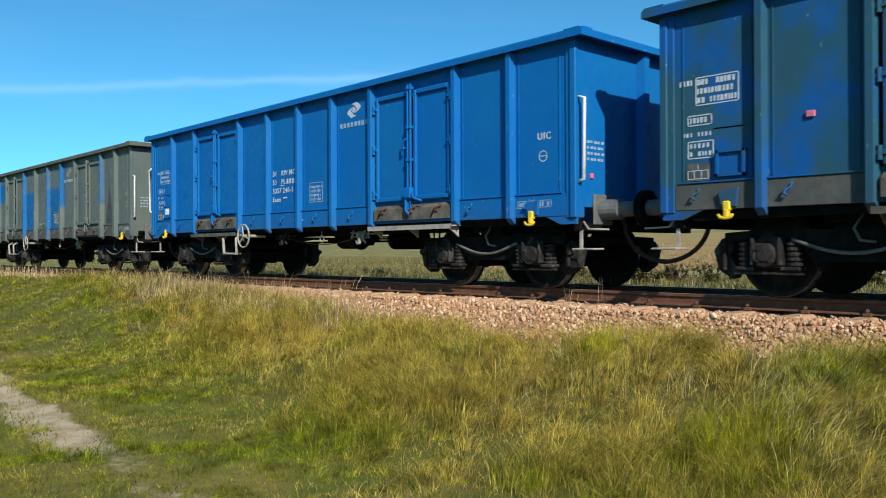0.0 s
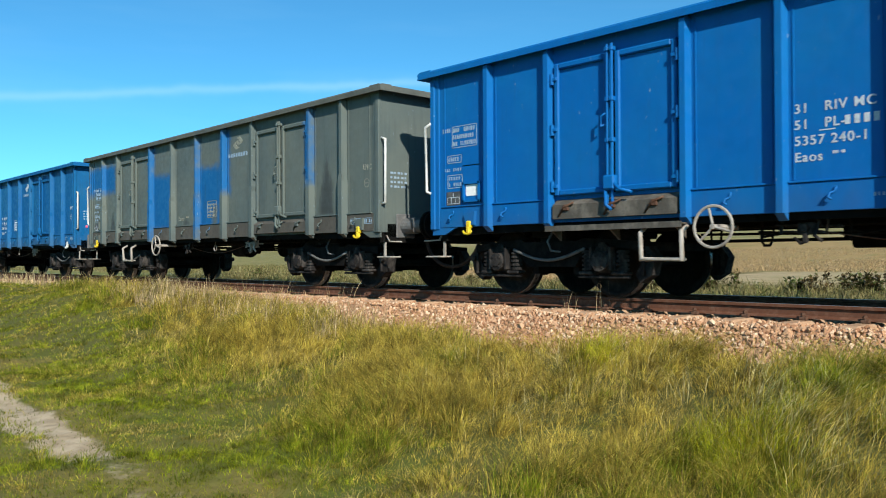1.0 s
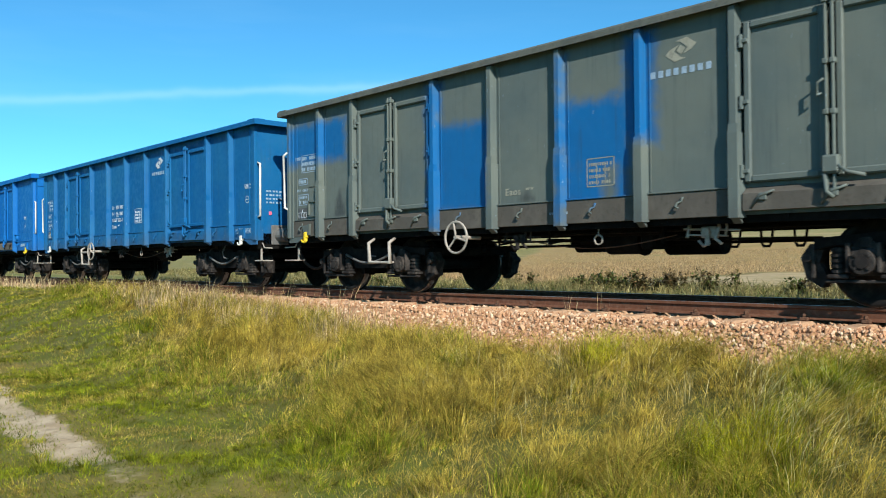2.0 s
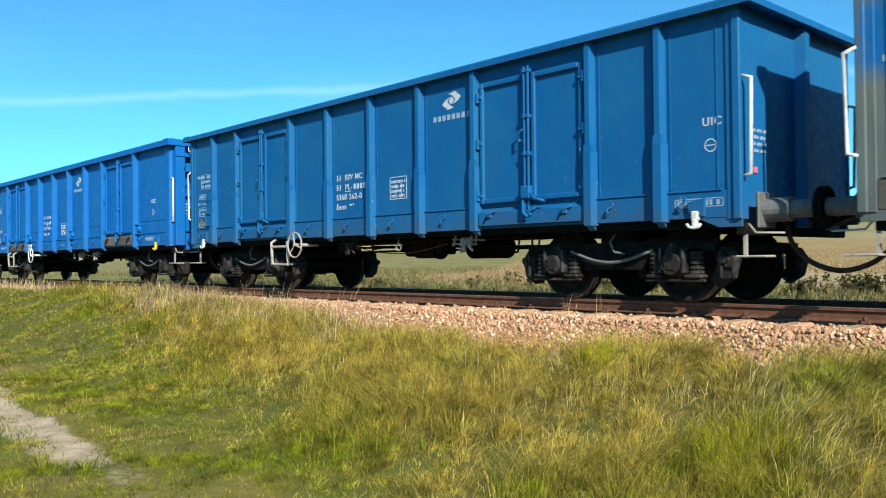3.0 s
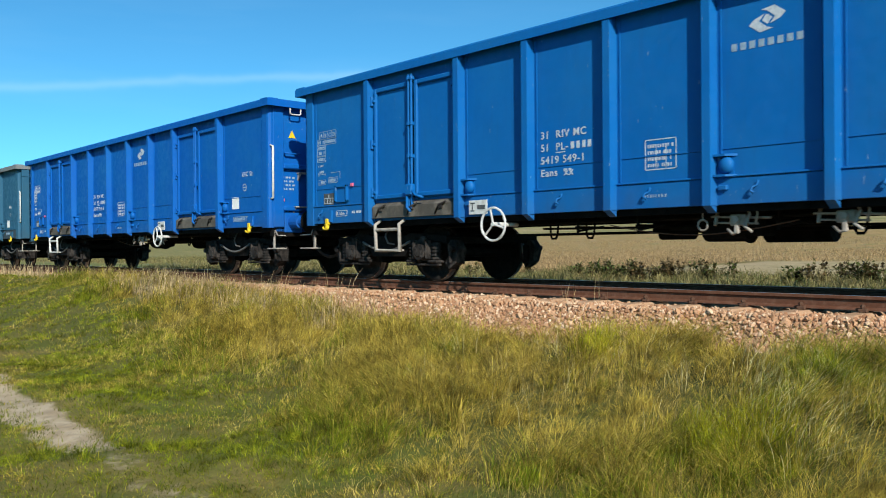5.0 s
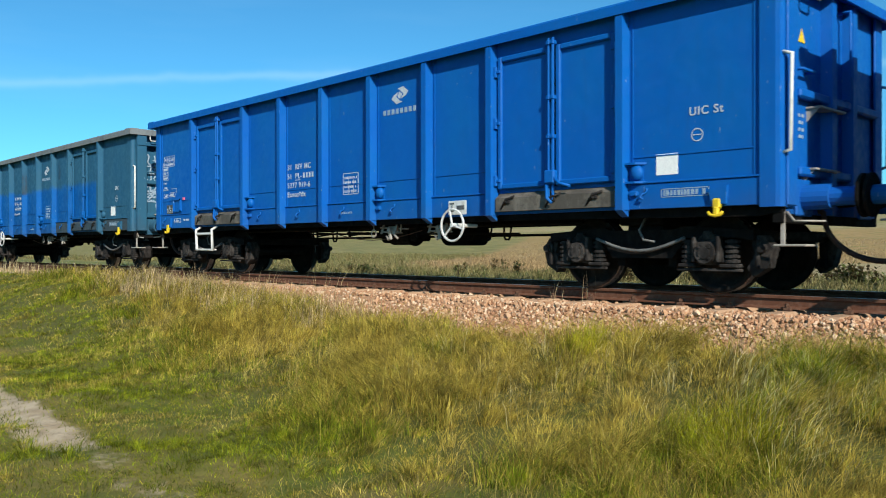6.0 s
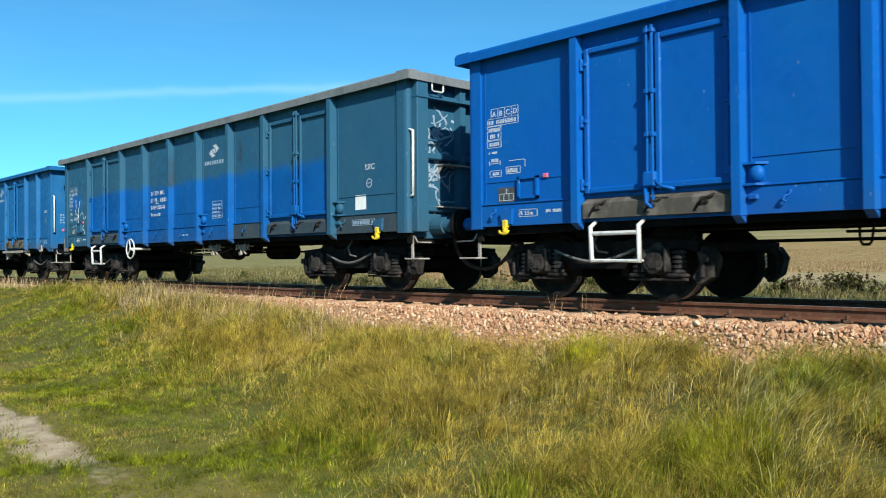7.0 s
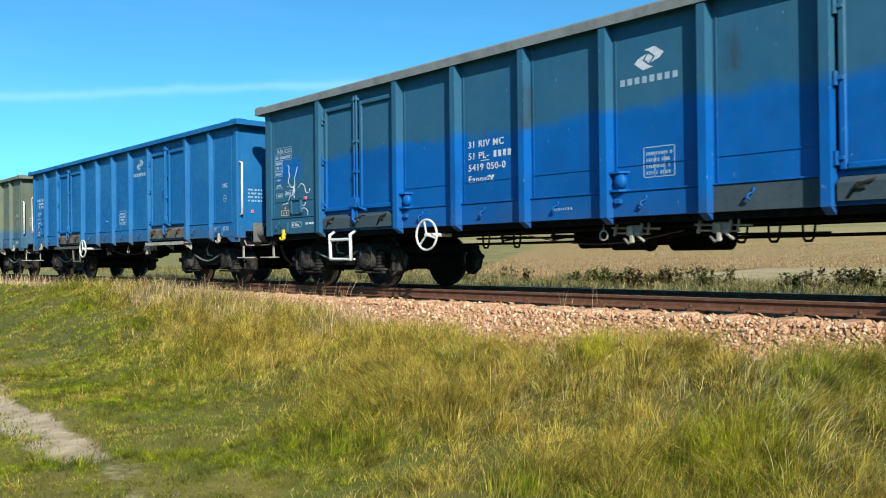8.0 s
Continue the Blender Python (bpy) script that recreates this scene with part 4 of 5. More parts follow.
def underframe(wagon, k, kind):
    h, p = k["half"], k["pivot"]
    bm = bmesh.new()
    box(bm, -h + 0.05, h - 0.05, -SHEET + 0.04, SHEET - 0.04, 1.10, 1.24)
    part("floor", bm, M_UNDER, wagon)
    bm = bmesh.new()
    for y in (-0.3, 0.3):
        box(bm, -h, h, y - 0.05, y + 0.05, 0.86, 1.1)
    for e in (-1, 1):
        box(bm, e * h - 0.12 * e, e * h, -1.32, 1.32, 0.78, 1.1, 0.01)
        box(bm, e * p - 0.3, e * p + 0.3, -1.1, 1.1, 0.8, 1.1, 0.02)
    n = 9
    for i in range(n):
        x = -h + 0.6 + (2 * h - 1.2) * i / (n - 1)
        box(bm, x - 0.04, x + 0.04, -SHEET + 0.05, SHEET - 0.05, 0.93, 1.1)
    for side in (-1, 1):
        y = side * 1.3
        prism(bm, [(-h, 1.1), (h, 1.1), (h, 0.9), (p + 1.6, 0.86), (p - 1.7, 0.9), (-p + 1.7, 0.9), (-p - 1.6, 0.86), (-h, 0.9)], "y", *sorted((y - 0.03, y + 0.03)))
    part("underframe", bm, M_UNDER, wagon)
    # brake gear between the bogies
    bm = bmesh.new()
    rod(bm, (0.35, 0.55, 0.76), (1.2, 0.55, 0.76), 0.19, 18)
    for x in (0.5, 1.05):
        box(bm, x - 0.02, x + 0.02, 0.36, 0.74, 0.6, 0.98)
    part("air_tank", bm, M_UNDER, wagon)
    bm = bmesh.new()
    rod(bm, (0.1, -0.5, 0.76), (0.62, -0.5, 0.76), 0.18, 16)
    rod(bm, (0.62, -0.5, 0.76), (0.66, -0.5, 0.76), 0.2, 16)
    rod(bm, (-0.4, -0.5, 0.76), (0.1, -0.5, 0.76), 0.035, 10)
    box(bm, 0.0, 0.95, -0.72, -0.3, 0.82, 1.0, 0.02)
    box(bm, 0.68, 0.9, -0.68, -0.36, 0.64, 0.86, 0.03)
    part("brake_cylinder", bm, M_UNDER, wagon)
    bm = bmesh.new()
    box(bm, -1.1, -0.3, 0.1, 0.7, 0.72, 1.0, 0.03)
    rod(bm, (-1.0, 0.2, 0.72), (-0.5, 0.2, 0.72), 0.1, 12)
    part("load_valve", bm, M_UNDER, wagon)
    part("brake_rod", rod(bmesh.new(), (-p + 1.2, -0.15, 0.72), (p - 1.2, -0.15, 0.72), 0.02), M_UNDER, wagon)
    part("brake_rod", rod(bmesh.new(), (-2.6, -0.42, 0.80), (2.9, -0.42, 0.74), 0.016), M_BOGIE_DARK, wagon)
    part("brake_rod", rod(bmesh.new(), (-p + 1.0, -0.9, 0.86), (p - 1.0, -0.9, 0.86), 0.018), M_BOGIE_DARK, wagon)
    # thin strap loops that carry the rods
    for x in (-2.4, -1.75, 1.85, 2.25, 2.65):
        bm = bmesh.new()
        tube(bm, [(x - 0.07, -0.42, 1.0), (x - 0.06, -0.42, 0.7), (x - 0.035, -0.42, 0.655), (x + 0.035, -0.42, 0.655), (x + 0.06, -0.42, 0.7), (x + 0.1, -0.42, 1.0)], 0.015, 6)
        part("rod_hanger", bm, M_UNDER, wagon)
    for x in (-1.55, -0.6, 1.2):
        bm = bmesh.new()
        box(bm, x - 0.03, x + 0.03, -0.98, 0.2, 0.78, 0.81, 0.006)
        rod(bm, (x, -0.95, 0.7), (x, -0.95, 0.98), 0.018, 6)
        rod(bm, (x, -0.95, 0.74), (x + 0.24, -0.7, 0.8), 0.014, 6)
        part("brake_lever", bm, M_BOGIE_DARK, wagon)
    bm = bmesh.new()
    pts = [(-0.9 + 2.4 * i / 12, -1.12, 0.80 - 0.14 * math.sin(math.pi * i / 12)) for i in range(13)]
    tube(bm, pts, 0.008, 5)
    part("release_wire", bm, M_RUSTY, wagon, "thin sagging rusty wire")
    # pull ring on a short wire
    bm = bmesh.new()
    rod(bm, (0.45, -1.24, 0.98), (0.45, -1.24, 0.83), 0.008, 5)
    ring(bm, (0.45, -1.24, 0.765), 0.06, 0.011, 14)
    part("pull_ring", bm, M_PALE, wagon, "pale release ring")
    for x in {"a": (-0.95, 1.55), "b": (-0.95, 1.95), "c": (0.85, 2.0)}[kind]:
        metal = M_PALE if kind == "c" or x > 0 else M_BOGIE
        bm = bmesh.new()
        box(bm, x - 0.1, x + 0.1, -1.2, -1.12, 0.75, 0.88, 0.015)
        box(bm, x - 0.025, x + 0.025, -1.24, -1.2, 0.66, 0.86, 0.008)
        rod(bm, (x, -1.26, 0.82), (x, -1.12, 0.82), 0.04, 10)
        rod(bm, (x - 0.34, -1.15, 0.86), (x + 0.36, -1.15, 0.83), 0.013)
        rod(bm, (x - 0.26, -1.16, 0.79), (x + 0.22, -1.16, 0.77), 0.011)
        rod(bm, (x - 0.28, -1.18, 0.76), (x - 0.28, -1.12, 0.92), 0.02, 6)
        tube(bm, [(x + 0.08, -1.18, 1.0), (x + 0.14, -1.2, 0.87), (x + 0.09, -1.21, 0.74), (x + 0.17, -1.21, 0.68)], 0.018)
        tube(bm, [(x + 0.17, -1.16, 1.0), (x + 0.22, -1.18, 0.88), (x + 0.2, -1.18, 0.78)], 0.014)
        tube(bm, [(x - 0.12, -1.2, 0.72), (x - 0.05, -1.22, 0.66), (x + 0.03, -1.22, 0.69)], 0.016)
        part("changeover_gear", bm, metal, wagon)


def fittings(wagon, k, kind, spec):
    # hand brake wheel
    x, z = spec["brake"], 0.85
    bm = bmesh.new()
    y = -FACE - 0.09
    ring(bm, (x, y, z), 0.225, 0.017)
    for i in range(3):
        a = radians(90 + 120 * i + 14)
        rod(bm, (x, y, z), (x + 0.215 * math.cos(a), y, z + 0.215 * math.sin(a)), 0.014)
    rod(bm, (x, y - 0.02, z), (x, -1.1, z), 0.03)
    part("hand_brake_wheel", bm, spec.get("brake_mat", M_WHITE), wagon, "white three-spoked hand brake wheel")
    # step frame
    a, b = spec["step"]
    bm = bmesh.new()
    y = -FACE + 0.0
    rungs = kind == "c" or spec["key"] == "w3"
    zt = 0.98 if rungs else 0.88
    tube(bm, [(a, y + 0.1, zt), (a, y - 0.02, zt - 0.07), (a, y, 0.5), (b, y, 0.5), (b, y - 0.02, zt - 0.07), (b, y + 0.1, zt)], 0.024, 8)
    if rungs:
        rod(bm, (a, y - 0.01, 0.83), (b, y - 0.01, 0.83), 0.026)
    box(bm, a, b, y - 0.03, y + 0.09, 0.485, 0.515, 0.006)
    part("step", bm, spec.get("step_mat", M_WHITE), wagon, "rectangular tubular step frame under the side")
    # yellow tow hooks near both ends
    for s in (-1, 1):
        x = s * (k["half"] - {"a": 0.72, "b": 0.52, "c": 0.67}[kind])
        if s in spec.get("hooks", (-1, 1)):
            bm = bmesh.new()
            y = -SHEET - 0.06
            box(bm, x - 0.045, x + 0.045, y - 0.02, y + 0.05, 0.95, 1.06, 0.015)
            box(bm, x - 0.03, x + 0.03, y - 0.03, y + 0.03, 0.88, 0.97, 0.012)
            tube(bm, [(x - 0.085, y - 0.03, 0.915), (x - 0.06, y - 0.03, 0.88), (x, y - 0.03, 0.868), (x + 0.06, y - 0.03, 0.88), (x + 0.085, y - 0.03, 0.915)], 0.017)
            bracket = bmesh.new()
            prism(bracket, [(x - 0.1, 1.16), (x + 0.12, 1.2), (x + 0.1, 1.0), (x - 0.06, 1.0)], "y", y, y + 0.05)
            part("hook_bracket", bracket, PAINTS[spec["key"]], wagon)
            part("tow_hook", bm, spec.get("hook_mat", M_YELLOW), wagon, "bright yellow tow hook")
    # lamp bracket cups beside some posts of the long wagons
    if kind == "c":
        for x in (-3.3, 0.66, 5.42):
            bm = bmesh.new()
            y0, y1 = -FACE + 0.01, -SHEET
            for z in (1.29, 1.51):
                prism(bm, [(x + 0.04, y1), (x + 0.05, y0), (x + 0.2, y0), (x + 0.3, y1)], "z", z - 0.012, z + 0.012)
            box(bm, x + 0.1, x + 0.2, y0 + 0.03, y1, 1.13, 1.19, 0.01)
            box(bm, x + 0.06, x + 0.26, y1 - 0.008, y1 + 0.01, 1.12, 1.52)
            br = part("lifting_socket", bm, PAINTS[spec["key"]], wagon)
            bm = bmesh.new()
            bmesh.ops.create_uvsphere(bm, u_segments=14, v_segments=8, radius=1, matrix=Matrix.LocRotScale((x + 0.185, -SHEET - 0.03, 1.405), None, (0.085, 0.06, 0.095)))
            for f in bm.faces:
                f.smooth = True
            part("socket_bulb", bm, PAINTS[spec["key"]], br)


# ---- lettering ----
def letters(wagon, name, body, x, z, size, mat=None, y=None):
    cu = bpy.data.curves.new(name, "FONT")
    cu.body, cu.size, cu.extrude = body, size, 0.0015
    cu.space_character, cu.offset = 1.17, 0.002
    cu.materials.append(mat or M_LETTER)
    ob = new(name, cu)
    ob.parent = wagon
    ob.matrix_basis = pose(x, y or -SHEET - 0.004, z, 90, 0, 0)
    return ob


def bars(wagon, name, rows, mat, y=None, label=""):
    """Thin painted strips: x0, x1, z0, z1."""
    bm = bmesh.new()
    y = y or -SHEET - 0.003
    for x0, x1, z0, z1 in rows:
        box(bm, x0, x1, y, y + 0.006, z0, z1)
    ob = part(name, bm, mat, wagon, label)
    return tagged(ob, kind="stuff") if len(rows) > 3 else ob


def outline(x0, x1, z0, z1, t=0.012):
    return [(x0, x1, z0, z0 + t), (x0, x1, z1 - t, z1), (x0, x0 + t, z0, z1), (x1 - t, x1, z0, z1)]


def words(x0, z, width, h, seed, gap=0.03):
    """One line of strips that stand in for letters."""
    r = random.Random(seed)
    out, x = [], x0
    while x < x0 + width - 0.02:
        w = r.uniform(0.3, 0.62) * h
        if r.random() < 0.85:
            out.append((x, min(x + w, x0 + width), z, z + h))
        x += w + gap * r.uniform(0.5, 1.0)
    return out


def emblem(wagon, x, z, mat):
    """A slanted ring-like mark of two hooked strokes, and a row of blocks under it."""
    bm = bmesh.new()
    y0, y1 = -SHEET - 0.004, -SHEET + 0.003
    for s in (-1, 1):
        pts = [(-0.065, 0.105), (0.08, 0.13), (0.2, 0.04), (0.14, -0.015), (0.03, -0.055), (0.088, 0.012), (0.0, 0.085)]
        prism(bm, [(x + s * a, z + s * b) for a, b in pts], "y", y0, y1)
    prism(bm, [(x - 0.055, z - 0.01), (x - 0.005, z + 0.055), (x + 0.055, z + 0.01), (x + 0.005, z - 0.055)], "y", y0, y1)
    part("emblem", bm, mat, wagon, "white painted company emblem")
    for i in range(8):
        a = x - 0.40 + 0.102 * i
        part("emblem_block", box(bmesh.new(), a, a + 0.062, y0, y1, z - 0.28, z - 0.2), M_LETTER_FAINT, wagon)


def lettering(wagon, k, kind, spec):
    mat = spec.get("ink", M_LETTER)
    p = k["posts"]
    x, z = spec["text"]
    lines = spec["lines"]
    for i, body in enumerate(lines):
        if body:
            letters(wagon, "lettering", body, x, z - 0.165 * i, 0.135, mat)
    if "PL" in lines[1]:
        bars(wagon, "lettering_bar", [(x + 0.25, x + 0.41, z - 0.2, z - 0.188)], mat)
        bars(wagon, "lettering_bar", [(x + 0.50 + 0.09 * i, x + 0.55 + 0.09 * i, z - 0.165, z - 0.075) for i in range(4)], mat)
    bars(wagon, "lettering_bar", words(x + 0.38, z - 0.44, 0.16, 0.03, 5, 0.008), mat)
    emblem(wagon, *spec["emblem"], mat)
    t = spec["table"]
    lift = spec.get("lift", 0.0)
    rows = outline(t, t + 0.42, 1.42 + lift, 1.78 + lift) + [(t + 0.15, t + 0.158, 1.42 + lift, 1.7 + lift), (t + 0.28, t + 0.288, 1.42 + lift, 1.7 + lift)]
    for i in range(4):
        rows += words(t + 0.04, 1.455 + lift + 0.075 * i, 0.34, 0.04, 11 + i, 0.018)
    bars(wagon, "revision_table", rows, spec.get("table_ink", mat), label="white framed table of illegible figures")
    # data block on the end panel
    a = -k["half"] + (0.12 if kind != "c" else 0.42)
    rows = words(a, 2.38, 0.16, 0.06, 1) + outline(a + 0.2, a + 0.72, 2.14, 2.46)
    for i in range(3):
        rows += words(a + 0.22, 2.17 + 0.1 * i, 0.48, 0.062, 20 + i, 0.02)
    rows += outline(a + 0.1, a + 0.4, 1.92, 2.04) + words(a + 0.13, 1.95, 0.24, 0.06, 31)
    rows += words(a + 0.05, 1.80, 0.34, 0.045, 32) + outline(a + 0.1, a + 0.42, 1.55, 1.75) + words(a + 0.13, 1.67, 0.26, 0.05, 33) + words(a + 0.13, 1.58, 0.26, 0.05, 34)
    rows += outline(a + 0.42, a + 0.78, 1.86, 1.872)
    if kind == "c":
        # lettered load table, framed weights, buffer span and a drawn crate
        ink = M_LETTER if spec["key"] == "w5" else M_LETTER_FAINT
        c = a + 0.12
        rows = outline(c - 0.17, c + 0.33, 2.46, 2.6, 0.008) + outline(c - 0.24, c + 0.33, 2.36, 2.465, 0.008) + words(c - 0.21, 2.385, 0.5, 0.055, 20, 0.018)
        rows += [(c - 0.17 + 0.125 * i, c - 0.162 + 0.125 * i, 2.46, 2.6) for i in (1, 2, 3)]
        rows += outline(c - 0.24, c + 0.02, 2.17, 2.36, 0.008) + words(c - 0.21, 2.28, 0.2, 0.055, 31, 0.015) + words(c - 0.19, 2.195, 0.17, 0.055, 32, 0.015)
        rows += outline(c - 0.24, c + 0.02, 2.06, 2.165, 0.008) + words(c - 0.2, 2.085, 0.19, 0.05, 33, 0.015) + words(c - 0.21, 1.98, 0.2, 0.03, 34, 0.012)
        rows += [(c - 0.21, c + 0.0, 1.84, 1.85), (c - 0.21, c - 0.2, 1.82, 1.88), (c - 0.01, c, 1.82, 1.88)] + words(c - 0.17, 1.865, 0.13, 0.045, 35, 0.012)
        rows += outline(c - 0.2, c + 0.02, 1.66, 1.75, 0.008) + words(c - 0.17, 1.68, 0.16, 0.045, 36, 0.012)
        rows += outline(c + 0.1, c + 0.36, 1.68, 1.78, 0.009) + words(c + 0.13, 1.7, 0.2, 0.055, 37, 0.015) + [(c + 0.16, c + 0.44, 1.855, 1.864), (c + 0.435, c + 0.444, 1.76, 1.86)]
        bars(wagon, "data_block", rows, ink, label="white load tables and a drawn crate")
        for i, ch in enumerate("ABCD"):
            letters(wagon, "lettering", ch, c - 0.14 + 0.125 * i, 2.49, 0.1, ink)
    else:
        bars(wagon, "data_block", rows, spec.get("data_ink", M_LETTER_FAINT), label="faded white load tables")
    bm = box(bmesh.new(), a + 0.08, a + 0.38, -SHEET - 0.006, -SHEET, 1.3 + 0.0, 1.5, 0.0)
    plate = part("route_plate", bm, M_PLATE_DARK, wagon, "dark plate with a white grid")
    bars(plate, "plate_grid", outline(a + 0.1, a + 0.36, 1.32, 1.42, 0.008) + [(a + 0.18, a + 0.188, 1.32, 1.42), (a + 0.27, a + 0.278, 1.32, 1.42), (a + 0.226, a + 0.234, 1.42, 1.48)], M_LETTER, -SHEET - 0.009)
    bm = bmesh.new()
    b0 = a + 0.46
    for s in outline(b0, b0 + 0.34, 1.33, 1.62, 0.03):
        box(bm, s[0], s[1], -SHEET - 0.05, -SHEET, s[2], s[3])
    box(bm, b0 + 0.03, b0 + 0.31, -SHEET - 0.018, -SHEET, 1.36, 1.59)
    holder = part("label_holder", bm, PAINTS[spec["key"]], wagon, "raised frame for a waybill")
    if spec.get("waybill"):
        bars(holder, "waybill", [(b0 + 0.05, b0 + 0.29, 1.42, 1.58)], M_PAPER, -SHEET - 0.022, "white paper waybill")
    # marks by the far end
    e = k["half"] - {"a": 0.62, "b": 0.42, "c": 1.0}[kind]
    letters(wagon, "lettering", "UIC St" if spec["key"] in ("w2", "w5") else "UIC", e - 0.03, 2.0, 0.13, mat)
    bm = bmesh.new()
    inner, outer = [], []
    for i in range(20):
        t = 2 * math.pi * i / 20
        for ringv, r in ((inner, 0.062), (outer, 0.075)):
            ringv.append(bm.verts.new((e + 0.07 + r * math.cos(t), -SHEET - 0.004, 1.78 + r * math.sin(t))))
    for i in range(20):
        j = (i + 1) % 20
        bm.faces.new((inner[i], outer[i], outer[j], inner[j]))
    box(bm, e + 0.02, e + 0.12, -SHEET - 0.004, -SHEET, 1.775, 1.787)
    part("test_mark", bm, mat, wagon)
    bars(wagon, "lettering_bar", words(e - 0.35, 1.12, 0.55, 0.06, 41, 0.02) + outline(e - 0.38, e + 0.22, 1.10, 1.2, 0.01) + words(-0.2, 1.1, 0.3, 0.035, 42), M_LETTER_FAINT, -SHEET - 0.017)
    if spec.get("sticker"):
        bars(wagon, "paper_sticker", [(spec["sticker"], spec["sticker"] + 0.28, 1.36, 1.6)], M_PAPER, label="blank white paper label")
    if kind == "c":
        bm = box(bmesh.new(), b0 + 0.42, b0 + 0.5, -SHEET - 0.03, -SHEET, 1.58, 1.64, 0.008)
        part("marker_plate", bm, M_PINK, wagon, "small pink marker plate")
        bars(wagon, "lettering_bar", outline(b0 + 0.0, b0 + 0.32, 1.09, 1.19, 0.008) + words(b0 + 0.46, 1.13, 0.25, 0.04, 62, 0.012), mat, -SHEET - 0.017)
        letters(wagon, "lettering", "R 35m", b0 + 0.02, 1.113, 0.075, mat, -SHEET - 0.018)
    if spec.get("marker"):
        bm = box(bmesh.new(), spec["marker"], spec["marker"] + 0.09, -SHEET - 0.03, -SHEET, 1.86, 1.93, 0.008)
        part("marker_plate", bm, M_PINK, wagon, "small pink marker plate")
    if spec.get("scribble"):
        r = random.Random(77)
        for _ in range(7):
            px, pz, ang = r.uniform(-6.85, -6.2), r.uniform(1.5, 1.95), r.uniform(0, 6.28)
            pts = [(px, -SHEET, pz)]
            for _ in range(8):
                ang += r.uniform(-1.1, 1.1)
                px, pz = px + 0.075 * math.cos(ang), pz + 0.075 * math.sin(ang)
                pts.append((px, -SHEET, pz))
            bm = tube(bmesh.new(), pts, 0.011, 5)
            bmesh.ops.scale(bm, vec=(1, 0.3, 1), verts=bm.verts, space=Matrix.Translation((0, SHEET, 0)))
            part("spray_stroke", bm, M_LETTER, wagon, "white sprayed scribble")
    if spec.get("sign"):
        s = spec["sign"]
        bm = bmesh.new()
        box(bm, s, s + 0.36, -FACE - 0.012, -FACE + 0.0, 1.0, 1.2, 0.004)
        box(bm, s + 0.1, s + 0.14, -FACE, -SHEET + 0.02, 1.05, 1.15)
        sign = part("sign_plate", bm, M_WHITE, wagon, "white plate with black pictograms")
        bars(sign, "pictogram", [(s + 0.03, s + 0.12, 1.15, 1.17), (s + 0.065, s + 0.08, 1.05, 1.15), (s + 0.04, s + 0.11, 1.045, 1.06), (s + 0.17, s + 0.32, 1.07, 1.13)], M_PLATE_DARK, -FACE - 0.016)


def build_wagon(spec):
    kind, key = spec["kind"], spec["key"]
    k = KINDS[kind]
    mat = PAINTS[key]
    wagon = new("open_wagon")
    tagged(wagon, spec["label"], "railway wagon", "wagons of the train")
    for side in (-1, 1):
        side_wall(wagon, k, kind, side, mat, key)
        for x in sorted({s * p for p in k["posts"] for s in (-1, 1)}):
            bm = bmesh.new()
            post_mesh(bm, x, side, k["top"], kind)
            part("side_post", bm, mat, wagon)
        for s in (-1, 1):
            door_pair(wagon, k, kind, s, side, mat, BELTS.get(key, mat))
    for e in (-1, 1):
        end_wall(wagon, k, kind, e, mat)
    rims(wagon, k, kind, RIMS.get(key, mat))
    underframe(wagon, k, kind)
    for e in (-1, 1):
        bogie(wagon, e * k["pivot"])
    buffers(wagon, k, mat if kind == "c" else M_BUFFER)
    fittings(wagon, k, kind, spec)
    lettering(wagon, k, kind, spec)
    wagon.matrix_basis = pose(spec["x"], 0, 0)
    return wagon


